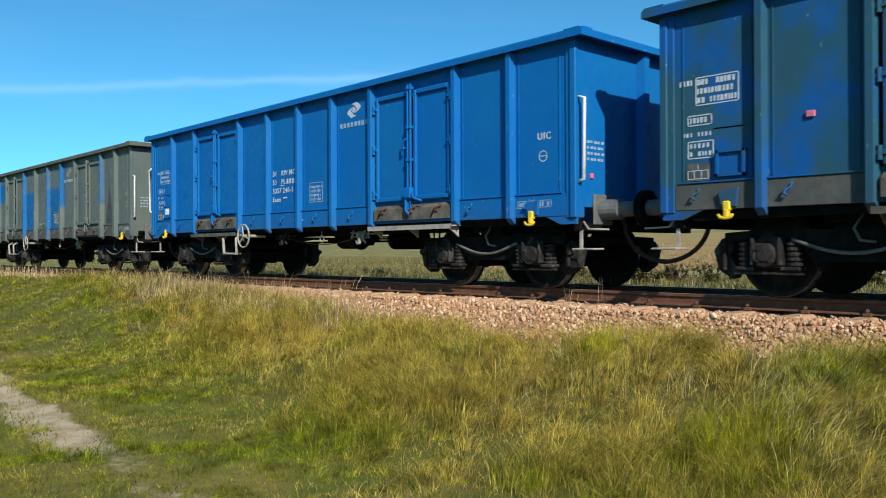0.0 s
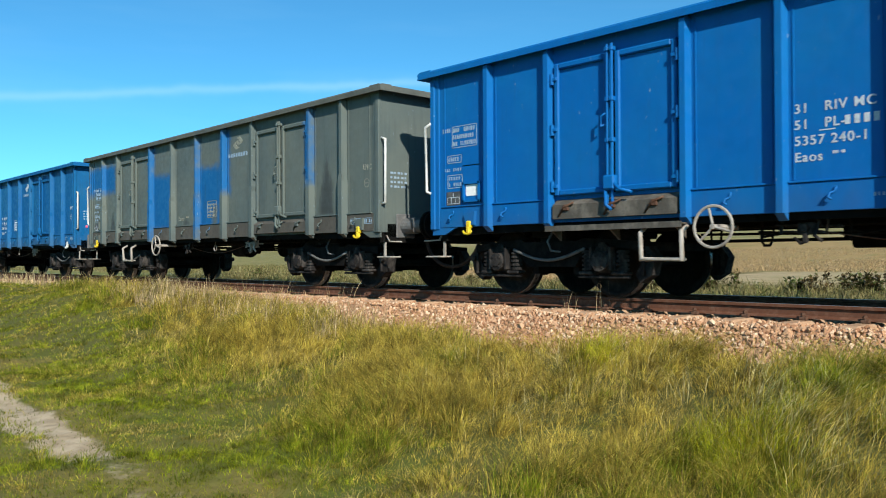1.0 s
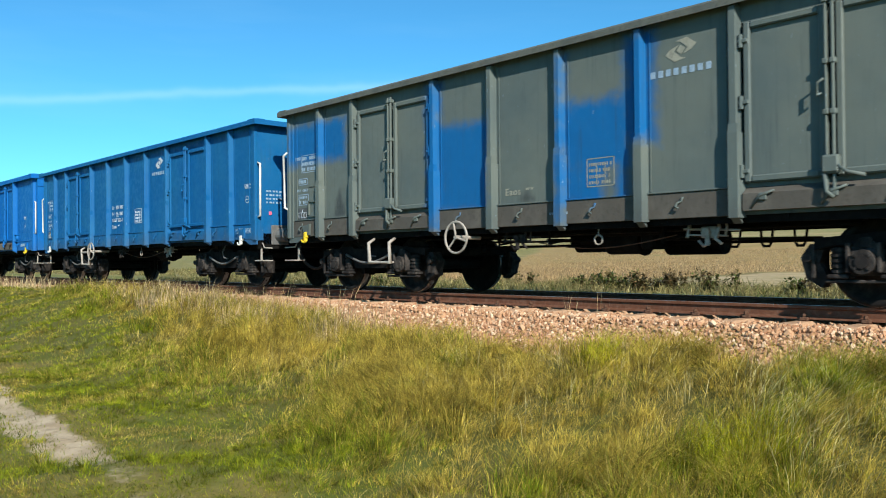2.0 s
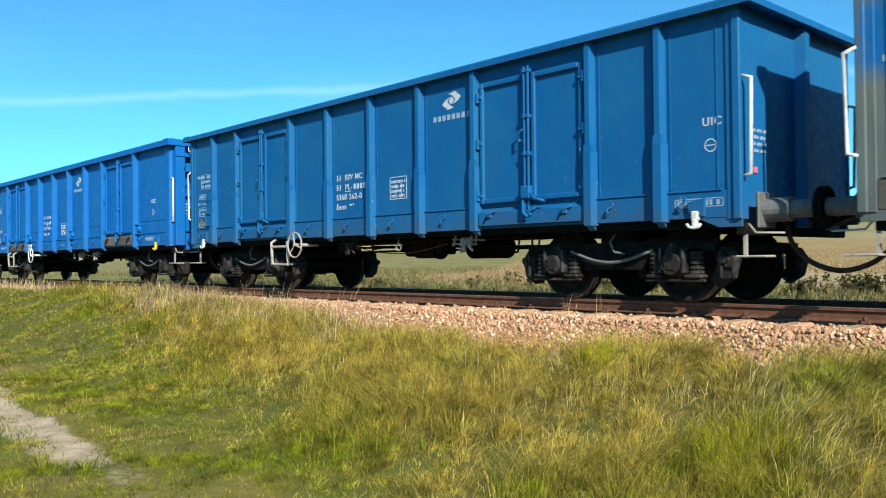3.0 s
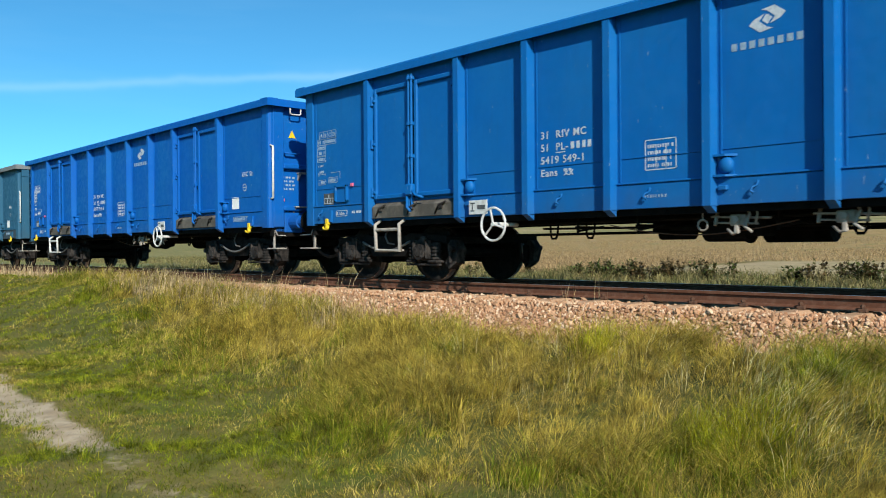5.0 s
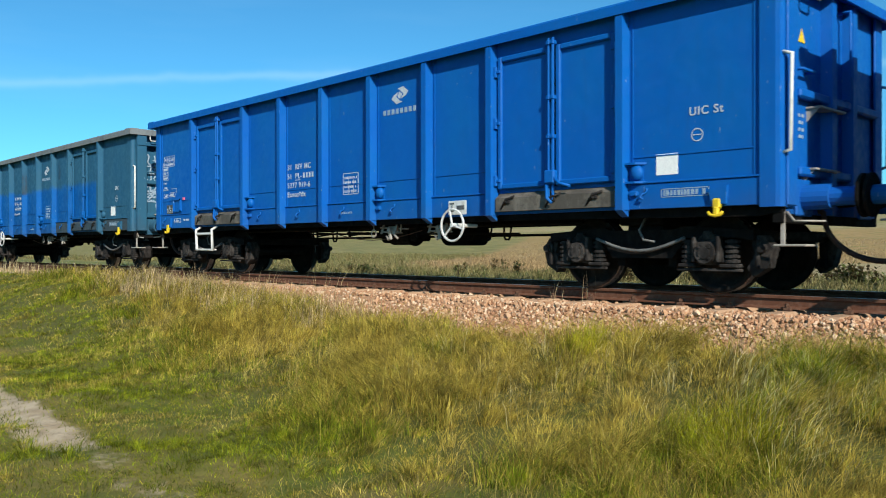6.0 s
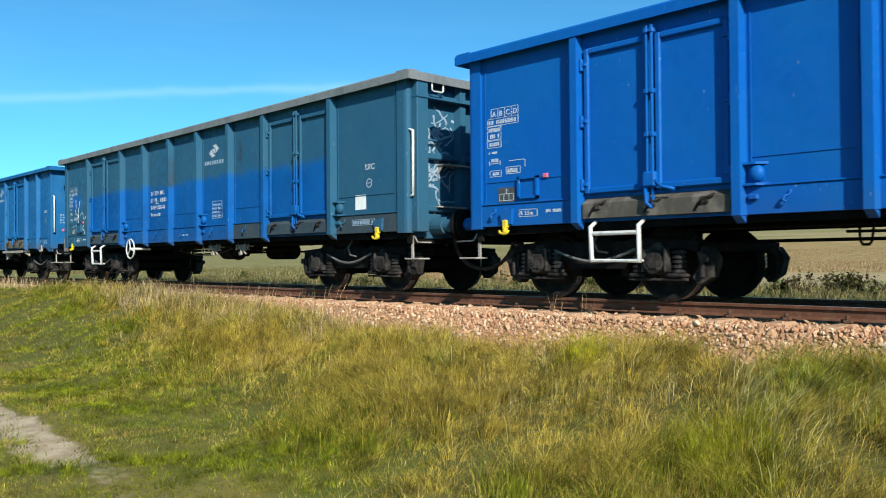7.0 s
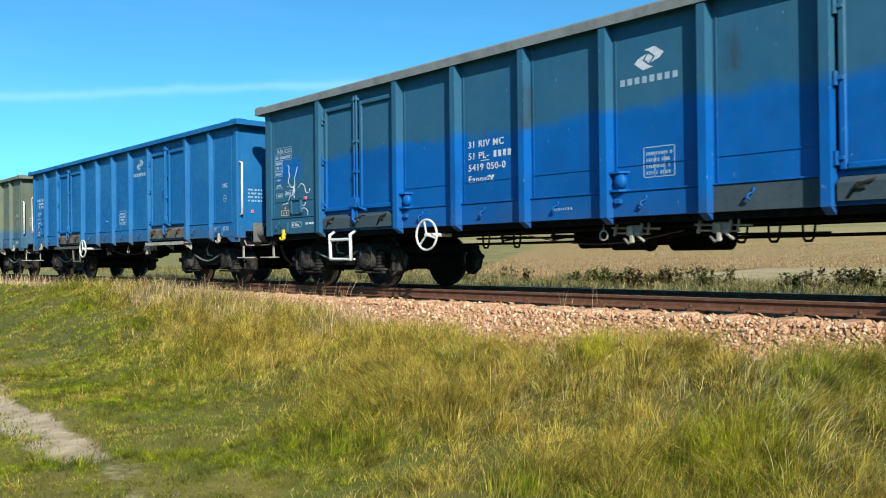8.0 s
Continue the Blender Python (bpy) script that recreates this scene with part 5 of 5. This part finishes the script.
SPECS = [
    dict(key="w0", kind="a", x=1.13, label="open freight wagon in grey-green with cloudy blue repainting", text=(-0.96, 1.98), lines=["31 RIV MC", "51", "", "Eaos"], emblem=(1.6, 2.85), table=0.3, brake=-1.78, step=(-2.75, -2.21), step_mat=M_PALE, data_ink=M_LETTER, marker=-4.83),
    dict(key="w1", kind="a", x=-13.04, label="blue four-axle open freight wagon with white lettering", text=(-0.97, 1.98), lines=["31   RIV MC", "51   PL-", "5357 240-1", "Eaos"], emblem=(1.66, 2.93), table=0.3, table_ink=M_LETTER_FAINT, brake=-1.78, step=(-2.75, -2.21), step_mat=M_PALE, brake_mat=M_PALE, waybill=True),
    dict(key="w2", kind="b", x=-27.26, label="grey-olive open freight wagon patched with blue paint", text=(-1.0, 1.9), lines=["", "", "", "Eaos"], emblem=(1.75, 2.9), table=0.4, brake=-1.8, step=(-3.95, -3.42), step_mat=M_PALE, brake_mat=M_PALE, ink=grimy("lettering_olive", (0.27, 0.27, 0.22), (0.17, 0.17, 0.14), 0.7, 20)),
    dict(key="w3", kind="b", x=-41.42, label="dull dark blue open freight wagon with white lettering", text=(-1.03, 1.93), lines=["31  RIV MC", "51  PL-", "5360 262-0", "Eaos"], emblem=(1.9, 2.9), table=0.44, lift=0.1, brake=-2.08, step=(-3.0, -2.44), step_mat=M_PALE, brake_mat=M_PALE, hook_mat=M_WHITE),
    dict(key="w4", kind="c", x=-56.4, label="long blue open freight wagon with rusty door sills", text=(-1.8, 1.95), lines=["31  RIV MC", "51  PL-", "5419 549-1", "Eans  xx"], emblem=(1.3, 2.9), table=-0.2, brake=-2.5, step=(-5.2, -4.6), step_mat=M_PALE, sign=-3.05),
    dict(key="w5", kind="c", x=-72.35, label="long bright blue open freight wagon with white lettering", text=(-1.86, 1.95), lines=["31  RIV MC", "51  PL-", "5377 919-6", "Eanos-xx"], emblem=(1.3, 2.9), table=-0.17, brake=2.66, step=(-5.18, -4.5), sticker=5.85, sign=2.5),
    dict(key="w6", kind="c", x=-88.35, label="long open freight wagon, grey-green above and blue below", text=(-1.78, 2.07), lines=["31 RIV MC", "51 PL-", "5419 050-0", "Eanos-x"], emblem=(1.24, 2.82), table=1.15, table_ink=M_LETTER_FAINT, brake=-2.49, step=(-5.07, -4.48), sticker=6.0, scribble=True),
    dict(key="w7", kind="a", x=-103.16, label="chalky blue open freight wagon with dusty foot", text=(-0.96, 1.98), lines=["", "", "", ""], emblem=(1.6, 2.85), table=0.3, brake=-1.78, step=(-2.75, -2.21), step_mat=M_THRESH, hook_mat=M_PALE, ink=M_LETTER_FAINT),
    dict(key="w8", kind="a", x=-117.35, label="faded yellow-olive open freight wagon, blue-grey below", text=(-0.96, 1.98), lines=["", "", "", ""], emblem=(1.6, 2.85), table=0.3, brake=-1.78, step=(-2.75, -2.21), step_mat=M_THRESH, hook_mat=M_PALE, ink=M_LETTER_FAINT),
]
TRAIN = [(spec, build_wagon(spec)) for spec in SPECS]

# ---- grass, stones and weeds ----
def raw_mesh(name, co, tris, mats, smooth_faces=False):
    """A mesh from arrays of points and triangles."""
    me = bpy.data.meshes.new(name)
    me.vertices.add(len(co))
    me.vertices.foreach_set("co", np.ascontiguousarray(co, np.float32).ravel())
    me.loops.add(tris.size)
    me.loops.foreach_set("vertex_index", np.ascontiguousarray(tris, np.int32).ravel())
    me.polygons.add(len(tris))
    me.polygons.foreach_set("loop_start", np.arange(0, tris.size, 3, dtype=np.int32))
    me.polygons.foreach_set("use_smooth", np.full(len(tris), smooth_faces))
    me.materials.append(mats)
    me.update(calc_edges=True)
    me.validate()
    return new(name, me)


def blades(rng, x, y, tall, wide, lean, droop, comb=0.35, fine=True, out=None):
    """Grass blades of seven points, bent over; comb: how far they lie with their neighbours."""
    n = len(x)
    z = np.where(np.abs(y) < 2.6, np.maximum(height(x, y), bed_height(x, y)), height(x, y)) - 0.01
    a = rng.uniform(0, 2 * np.pi, n)
    b = a + rng.normal(0, 0.9, n) + 1.57 if out is None else out + rng.normal(0, 0.7, n)
    lie = 3.2 * lumps(x, y, 17, 0.55) + 1.5 * lumps(x, y, 18, 0.2)
    lx = (np.cos(b) * (1 - comb) + np.cos(lie) * comb) * lean + 0.12
    ly = (np.sin(b) * (1 - comb) + np.sin(lie) * comb) * lean
    rows = ((0, 0.8), (0.4, 1), (0.75, 0.65)) if fine else ((0, 0.9), (0.6, 0.8))
    m = 2 * len(rows) + 1
    co = np.zeros((n, m, 3))
    for i in range(m):
        f, w = rows[i // 2] if i < m - 1 else (1, 0)
        s = (-1 if i % 2 == 0 else 1) * w * 0.5
        bend = f ** 1.8
        co[:, i, 0] = x + np.cos(a) * wide * s + lx * tall * bend
        co[:, i, 1] = y + np.sin(a) * wide * s + ly * tall * bend
        co[:, i, 2] = z + tall * (f - droop * f ** 2.5)
    corners = [t for j in range(0, m - 3, 2) for t in ((j, j + 1, j + 3), (j, j + 3, j + 2))] + [(m - 3, m - 2, m - 1)]
    base = (np.arange(n) * m)[:, None]
    tris = np.concatenate([base + np.array(t) for t in corners], 1).reshape(-1, 3)
    return co.reshape(-1, 3), tris


def scatter(rng, zones):
    """Points in strips of the plan: x0, x1, y0, y1, how many to the square metre."""
    px, py = [], []
    for x0, x1, y0, y1, d in zones:
        n = int((x1 - x0) * (y1 - y0) * d)
        px.append(rng.uniform(x0, x1, n)), py.append(rng.uniform(y0, y1, n))
    return np.concatenate(px), np.concatenate(py)


def lumps(x, y, seed, scale):
    """Smooth uneven field, about -1 to 1."""
    r = np.random.default_rng(seed)
    v = 0
    for i in range(7):
        a, f, p = r.uniform(0, 6.283), r.uniform(0.5, 2.2) / scale, r.uniform(0, 6.283)
        v = v + np.sin((x * np.cos(a) + y * np.sin(a)) * f + p)
    return v / 3.5


def path_near(x, y):
    edge = 0.19 + 0.1 * smooth(-6.2, -7.6, x) + 0.1 * np.sin(2.3 * x) * np.sin(1.1 * x + 1)
    return np.exp(-((y + 7.32 - 0.06 * np.maximum(0, -7 - x) + 0.1 * np.sin(0.9 * x)) / edge) ** 2) * (0.35 + 0.65 * smooth(-5.0, -7.3, x))


def sward(name, zones, seed, make, material, label, wide, fine, keep_by, comb, tuft=0):
    """One strip of grass as a single mesh."""
    rng = np.random.default_rng(seed)
    x, y = scatter(rng, [(*z[:4], z[4] / max(tuft, 1)) for z in zones])
    keep = rng.uniform(0, 1, len(x)) < keep_by(x, y)
    x, y = x[keep], y[keep]
    out, size = None, 1.0
    if tuft:
        # blades spring from tussocks and lean away from their middle
        many = rng.integers(tuft // 2, tuft * 3 // 2 + 1, len(x))
        size = np.repeat(rng.lognormal(0, 0.42, len(x)), many)
        x, y = np.repeat(x, many), np.repeat(y, many)
        out = rng.uniform(0, 2 * np.pi, len(x))
        reach = 0.07 * np.abs(rng.normal(0, 1, len(x))) * np.minimum(size, 1.6)
        x, y = x + np.cos(out) * reach, y + np.sin(out) * reach
    tall, lean, droop = make(rng, x, y)
    tall = np.minimum(tall * size, 0.5)
    far = np.clip((np.hypot(x, y + 9.77) - 5) / 20, 0, 2.5)
    w = (wide[0] + wide[1] * far) * rng.uniform(0.7, 1.3, len(x))
    co, tris = blades(rng, x, y, tall, w, lean, droop, comb, fine, out)
    tagged(raw_mesh(name, co, tris, material), label, "grass", kind="stuff")


HOLLOWS = ((-3.7, -2.75, 0.26), (-3.4, -3.8, 0.22), (-1.85, -3.1, 0.3), (-2.3, -4.0, 0.2), (-4.9, -3.3, 0.16), (-6.4, -3.1, 0.2), (-5.6, -4.2, 0.15), (-2.7, -2.35, 0.16))


def hollows(x, y):
    """Beaten-down dips between the tussocks."""
    return np.minimum(1, sum(np.exp(-((x - a) ** 2 + (y - b) ** 2) / r ** 2) for a, b, r in HOLLOWS))


def turf(rng, x, y):
    clump = lumps(x, y, 3, 0.45) + 0.7 * lumps(x, y, 4, 0.16)
    tallish = smooth(-6.9, -5.0, y + 0.2 * (x + 4))
    tall = (0.045 + 0.215 * tallish) * (1 + 0.6 * clump) * rng.uniform(0.5, 1.5, len(x)) * (1 - 0.7 * hollows(x, y))
    return np.clip(tall, 0.02, 0.46), rng.uniform(0.3, 1.7, len(x)), rng.uniform(0.1, 0.7, len(x))


def short_turf(rng, x, y):
    return rng.uniform(0.02, 0.065, len(x)) * (1 + 0.5 * smooth(-6.5, -4.5, y)), rng.uniform(0.5, 1.8, len(x)), rng.uniform(0.1, 0.6, len(x))


def stalks(rng, x, y):
    crest = np.exp(-((y + 2.4) / 0.6) ** 2) * smooth(-7, -11, x) * smooth(-26, -16, x)
    lush = smooth(-6.9, -5.0, y + 0.2 * (x + 4))
    tall = rng.uniform(0.08, 0.19, len(x)) * (0.5 + lush) + 0.3 * crest * rng.uniform(0, 1, len(x)) ** 2
    return tall, rng.uniform(0.2, 1.6, len(x)), rng.uniform(0.0, 0.6, len(x))


def straws(rng, x, y):
    return 0.12 + 0.5 * rng.uniform(0, 1, len(x)) ** 1.8, rng.uniform(0.02, 0.6, len(x)), rng.uniform(0, 0.2, len(x))


def far_hay(rng, x, y):
    return rng.uniform(0.08, 0.36, len(x)) * (1 + 0.5 * lumps(x, y, 33, 1.2)), rng.uniform(0.1, 1.2, len(x)), rng.uniform(0, 0.25, len(x))


def grass_here(x, y):
    clump = lumps(x, y, 3, 0.45) + 0.7 * lumps(x, y, 4, 0.16)
    return np.clip(0.75 + 0.45 * clump, 0.35, 1) * (1 - 0.95 * path_near(x, y)) * (1 - 0.85 * hollows(x, y))


def off_path(x, y):
    return (1 - path_near(x, y)) * (1 - 0.45 * smooth(-6.2, -5.0, y))


def stalks_here(x, y):
    return np.clip(0.4 + 0.42 * lumps(x, y, 9, 0.6) + 0.25 * lumps(x, y, 10, 0.2), 0.05, 1) * (1 - path_near(x, y))


def hay_here(x, y):
    side = (x < -13.4 - 0.24 * y) | (y > 34)
    return np.where(side & (x > -16 - 0.8 * y), 1.0, 0.0) * (0.55 + 0.45 * lumps(x, y, 31, 3.0))


MEADOW = "rough green and yellowing meadow grass on the bank"
sward("meadow_grass", [(-7, 2.5, -7.5, -2.25, 3600), (-8, -4, -9.0, -7.5, 1800)], 5, turf, M_GRASS, MEADOW, (0.0028, 0.005), True, grass_here, 0.36, 80)
sward("meadow_grass", [(-7, 2.5, -7.8, -2.3, 1500), (-8, -3.5, -9.2, -7.8, 2200), (-13, -7, -8.8, -2.3, 2200), (-44, -13, -9, -2.0, 420)], 15, short_turf, M_GRASS, MEADOW, (0.0035, 0.011), False, off_path, 0.3)
sward("meadow_grass", [(-13, -7, -8.8, -2.2, 2700), (-24, -13, -9, -2.0, 1250), (-44, -24, -9, -1.7, 480)], 6, turf, M_GRASS, MEADOW, (0.0032, 0.0075), False, grass_here, 0.5, 30)
DRY = "pale dry grass stalks standing in the meadow"
sward("dry_grass", [(-7, 2.5, -7.0, -2.2, 850)], 7, stalks, M_DRY, DRY, (0.0024, 0.004), True, stalks_here, 0.25, 9)
sward("dry_grass", [(-13, -7, -7.2, -2.1, 800), (-26, -13, -7.5, -1.8, 480), (-45, -26, -6, -1.6, 200)], 8, stalks, M_DRY, DRY, (0.003, 0.006), False, stalks_here, 0.25, 9)
sward("dry_grass", [(-17, -11, -2.5, -1.4, 80), (-17.5, -9.5, -3.3, -2.0, 620), (-9.5, -7.5, -2.6, -2.15, 160), (-32, -17, -2.5, -1.6, 90)], 9, straws, M_STRAW, "tall bleached straws at the edge of the stones", (0.003, 0.008), True, lambda x, y: 0.55 + 0.5 * lumps(x, y, 41, 0.4), 0.2)
LIMES = ((-5.0, -3.0, 0.2), (-2.85, -4.65, 0.22), (-1.7, -2.9, 0.22))


def lime_here(x, y):
    return np.minimum(1, sum(np.exp(-((x - a) ** 2 + (y - b) ** 2) / r ** 2) for a, b, r in LIMES))


def tall_tuft(rng, x, y):
    return rng.uniform(0.2, 0.4, len(x)), rng.uniform(0.1, 0.8, len(x)), rng.uniform(0, 0.35, len(x))


def strands(rng, x, y):
    return rng.uniform(0.3, 0.58, len(x)), rng.uniform(0.4, 1.5, len(x)), rng.uniform(0.1, 0.6, len(x))


def strands_here(x, y):
    patch = np.exp(-(((x + 2.35) / 0.75) ** 2 + ((y + 3.75) / 0.6) ** 2))
    return np.clip(0.6 + 0.5 * lumps(x, y, 52, 0.3), 0.05, 1) * (0.06 + 0.94 * patch) * (1 - hollows(x, y))


def rail_straws(rng, x, y):
    return np.where(x > -6.7, rng.uniform(0.45, 0.75, len(x)), rng.uniform(0.2, 0.42, len(x))), rng.uniform(0.02, 0.3, len(x)), rng.uniform(0, 0.15, len(x))


sward("meadow_grass", [(a - 0.5, a + 0.5, b - 0.5, b + 0.5, 9000) for a, b, r in LIMES], 61, tall_tuft, M_LIME, "fresh yellow-green tufts on the bank", (0.003, 0.005), True, lime_here, 0.3, 20)
sward("dry_grass", [(-6.5, 1.5, -4.9, -2.4, 1000)], 62, strands, M_BLEACHED, "bleached arching strands over the green grass", (0.003, 0.004), True, strands_here, 0.55, 12)
sward("dry_grass", [(-6.95, -6.8, -1.3, -1.1, 330), (-6.48, -6.28, -1.3, -1.1, 200)], 63, rail_straws, M_STRAW, "lone straws beside the rail", (0.005, 0.006), True, lambda x, y: 0.9 + 0 * x, 0.1)
sward("dry_grass", [(-40, -14, 10, 30, 120), (-64, 10, 30, 60, 40), (-90, 0, 60, 110, 10)], 10, far_hay, M_HAY, "tall dry meadow beyond the track", (0.006, 0.0075), False, hay_here, 0.3)
sward("meadow_grass", [(-80, -24, 11, 48, 30)], 13, far_hay, M_VERGE, "rough grazed meadow beyond the track", (0.008, 0.010), False, lambda x, y: np.where(x < -16 - 0.8 * y, 0.55 + 0.45 * lumps(x, y, 35, 2.0), 0), 0.3)
sward("meadow_grass", [(-34, 2, 2.4, 11, 130)], 12, turf, M_VERGE, "short green verge beyond the track", (0.006, 0.012), False, lambda x, y: 0.8 + 0 * x, 0.3)


def stone_shape(rng):
    """A broken stone: hull of a few points on a squashed ball."""
    bm = bmesh.new()
    for _ in range(11):
        v = Vector(rng.normal(size=3)).normalized() * rng.uniform(0.8, 1.1)
        bm.verts.new((v.x, v.y * rng.uniform(0.7, 1), v.z * 0.7))
    bmesh.ops.convex_hull(bm, input=bm.verts)
    loose = [v for v in bm.verts if not v.link_faces]
    bmesh.ops.delete(bm, geom=loose, context="VERTS")
    bmesh.ops.triangulate(bm, faces=bm.faces)
    bm.verts.index_update()
    co = np.array([v.co[:] for v in bm.verts])
    tri = np.array([[v.index for v in f.verts] for f in bm.faces])
    bm.free()
    return co, tri


def ballast():
    rng = np.random.default_rng(8)
    shapes = [stone_shape(rng) for _ in range(9)]
    zones = [(-9, 1.5, -2.7, -0.84, 1050), (-18, -9, -2.7, -0.84, 680), (-34, -18, -2.5, -0.84, 200), (-12, 1.5, -0.66, 0.66, 60), (-26, 1.5, 0.86, 2.4, 50)]
    x, y = scatter(rng, zones)
    on_sleeper = np.abs((x + 5.95 + 0.325) % 0.65 - 0.325) < 0.14
    keep = ~(on_sleeper & (np.abs(y) < 1.32) & (rng.uniform(0, 1, len(x)) < 0.8))
    x, y = x[keep], y[keep]
    n = len(x)
    r = rng.uniform(0.017, 0.037, n) * (1 + 0.5 * (rng.uniform(0, 1, n) < 0.10))
    z = bed_height(x, y) + r * 0.25 + rng.uniform(-0.012, 0.02, n)
    rot = rng.uniform(0, 2 * np.pi, (n, 3))
    near = np.argsort(np.hypot(x + 4.2, (y + 1.9) * 1.2))[:300]
    picked = np.zeros(n, bool)
    picked[near] = True
    meshes = []
    for co, tri in shapes:
        me = bpy.data.meshes.new("stone")
        me.from_pydata(co.tolist(), [], tri.tolist())
        me.materials.append(M_STONE)
        meshes.append(me)
    for i in near:
        ob = new("stone", meshes[i % 9])
        ob.parent = bed
        ob.matrix_basis = Matrix.LocRotScale((x[i], y[i], z[i]), Euler(rot[i]), (r[i],) * 3)
    cos, tris, base = [], [], 0
    for i in np.nonzero(~picked)[0]:
        co, tri = shapes[i % 9]
        m = np.array(Euler(rot[i]).to_matrix())
        cos.append(co @ m.T * r[i] + (x[i], y[i], z[i]))
        tris.append(tri + base)
        base += len(co)
    ob = raw_mesh("ballast_stones", np.concatenate(cos), np.concatenate(tris), M_STONE)
    tagged(ob, "loose reddish crushed stones beside the rails", "ballast", kind="stuff")


def weed(seed, tall):
    """A bushy wayside weed: upright stems with many small leaves."""
    rng = np.random.default_rng(seed)
    root = new("weed_plant")
    stems, leaves = bmesh.new(), bmesh.new()
    for s in range(9):
        a, l = rng.uniform(0, 6.28), rng.uniform(0.05, 0.4)
        h = tall * rng.uniform(0.55, 1)
        foot = Vector((rng.normal() * 0.12, rng.normal() * 0.12, -0.03))
        tip = foot + Vector((math.cos(a) * l * h, math.sin(a) * l * h, h))
        rod(stems, foot, tip, 0.006, 4, 0.002)
        for i in range(26):
            p = foot.lerp(tip, rng.uniform(0.15, 1))
            d = Vector(rng.normal(size=3))
            d.z = abs(d.z) * 0.5
            d.normalize()
            side = d.cross(Vector((0, 0, 1))).normalized() * rng.uniform(0.018, 0.042)
            l2 = rng.uniform(0.06, 0.13)
            v = [leaves.verts.new(q) for q in (p, p + d * l2 * 0.5 + side, p + d * l2, p + d * l2 * 0.5 - side)]
            leaves.faces.new(v)
    part("stalk", stems, M_WEED, root)
    part("foliage", leaves, M_WEED, root)
    return tagged(root, "dark green wayside weed beyond the track", "plant", "weeds beyond the track")


ballast()
plants = [weed(21, 0.42), weed(22, 0.55), weed(23, 0.33)]
rng = random.Random(4)
spots = [(rng.uniform(-13.9, -11.1), rng.uniform(7.0, 8.6)) for _ in range(22)] + [(rng.uniform(-8.2, -3.5), rng.uniform(7.4, 8.6)) for _ in range(12)] + [(rng.uniform(-10.2, -9.2), rng.uniform(7.4, 8.2)) for _ in range(4)] + [(rng.uniform(-30, 0), rng.uniform(6.0, 10.5)) for _ in range(14)]
for i, (x, y) in enumerate(spots):
    m = pose(x, y, float(height(x, y)), 0, 0, rng.uniform(0, 360))
    if i < 3:
        plants[i].matrix_basis = m
    else:
        copy_thing(plants[i % 3], m)


def motions():
    """The train rolls past at an even speed; every wheelset turns with it."""
    for spec, wagon in TRAIN:
        walk(wagon, [(t, pose(spec["x"] + SPEED * t, 0, 0)) for t in (0.0, 2.0, 4.0, 6.0, 8.0)])
    turn = math.degrees(SPEED / WHEEL_R)
    for i, axle in enumerate(wheelsets):
        at = axle.matrix_basis.translation.copy()
        walk(axle, [(k / 15, Matrix.Translation(at) @ pose(0, 0, 0, 0, (37 * i + turn * k / 15) % 360, 0)) for k in range(121)])


motions()
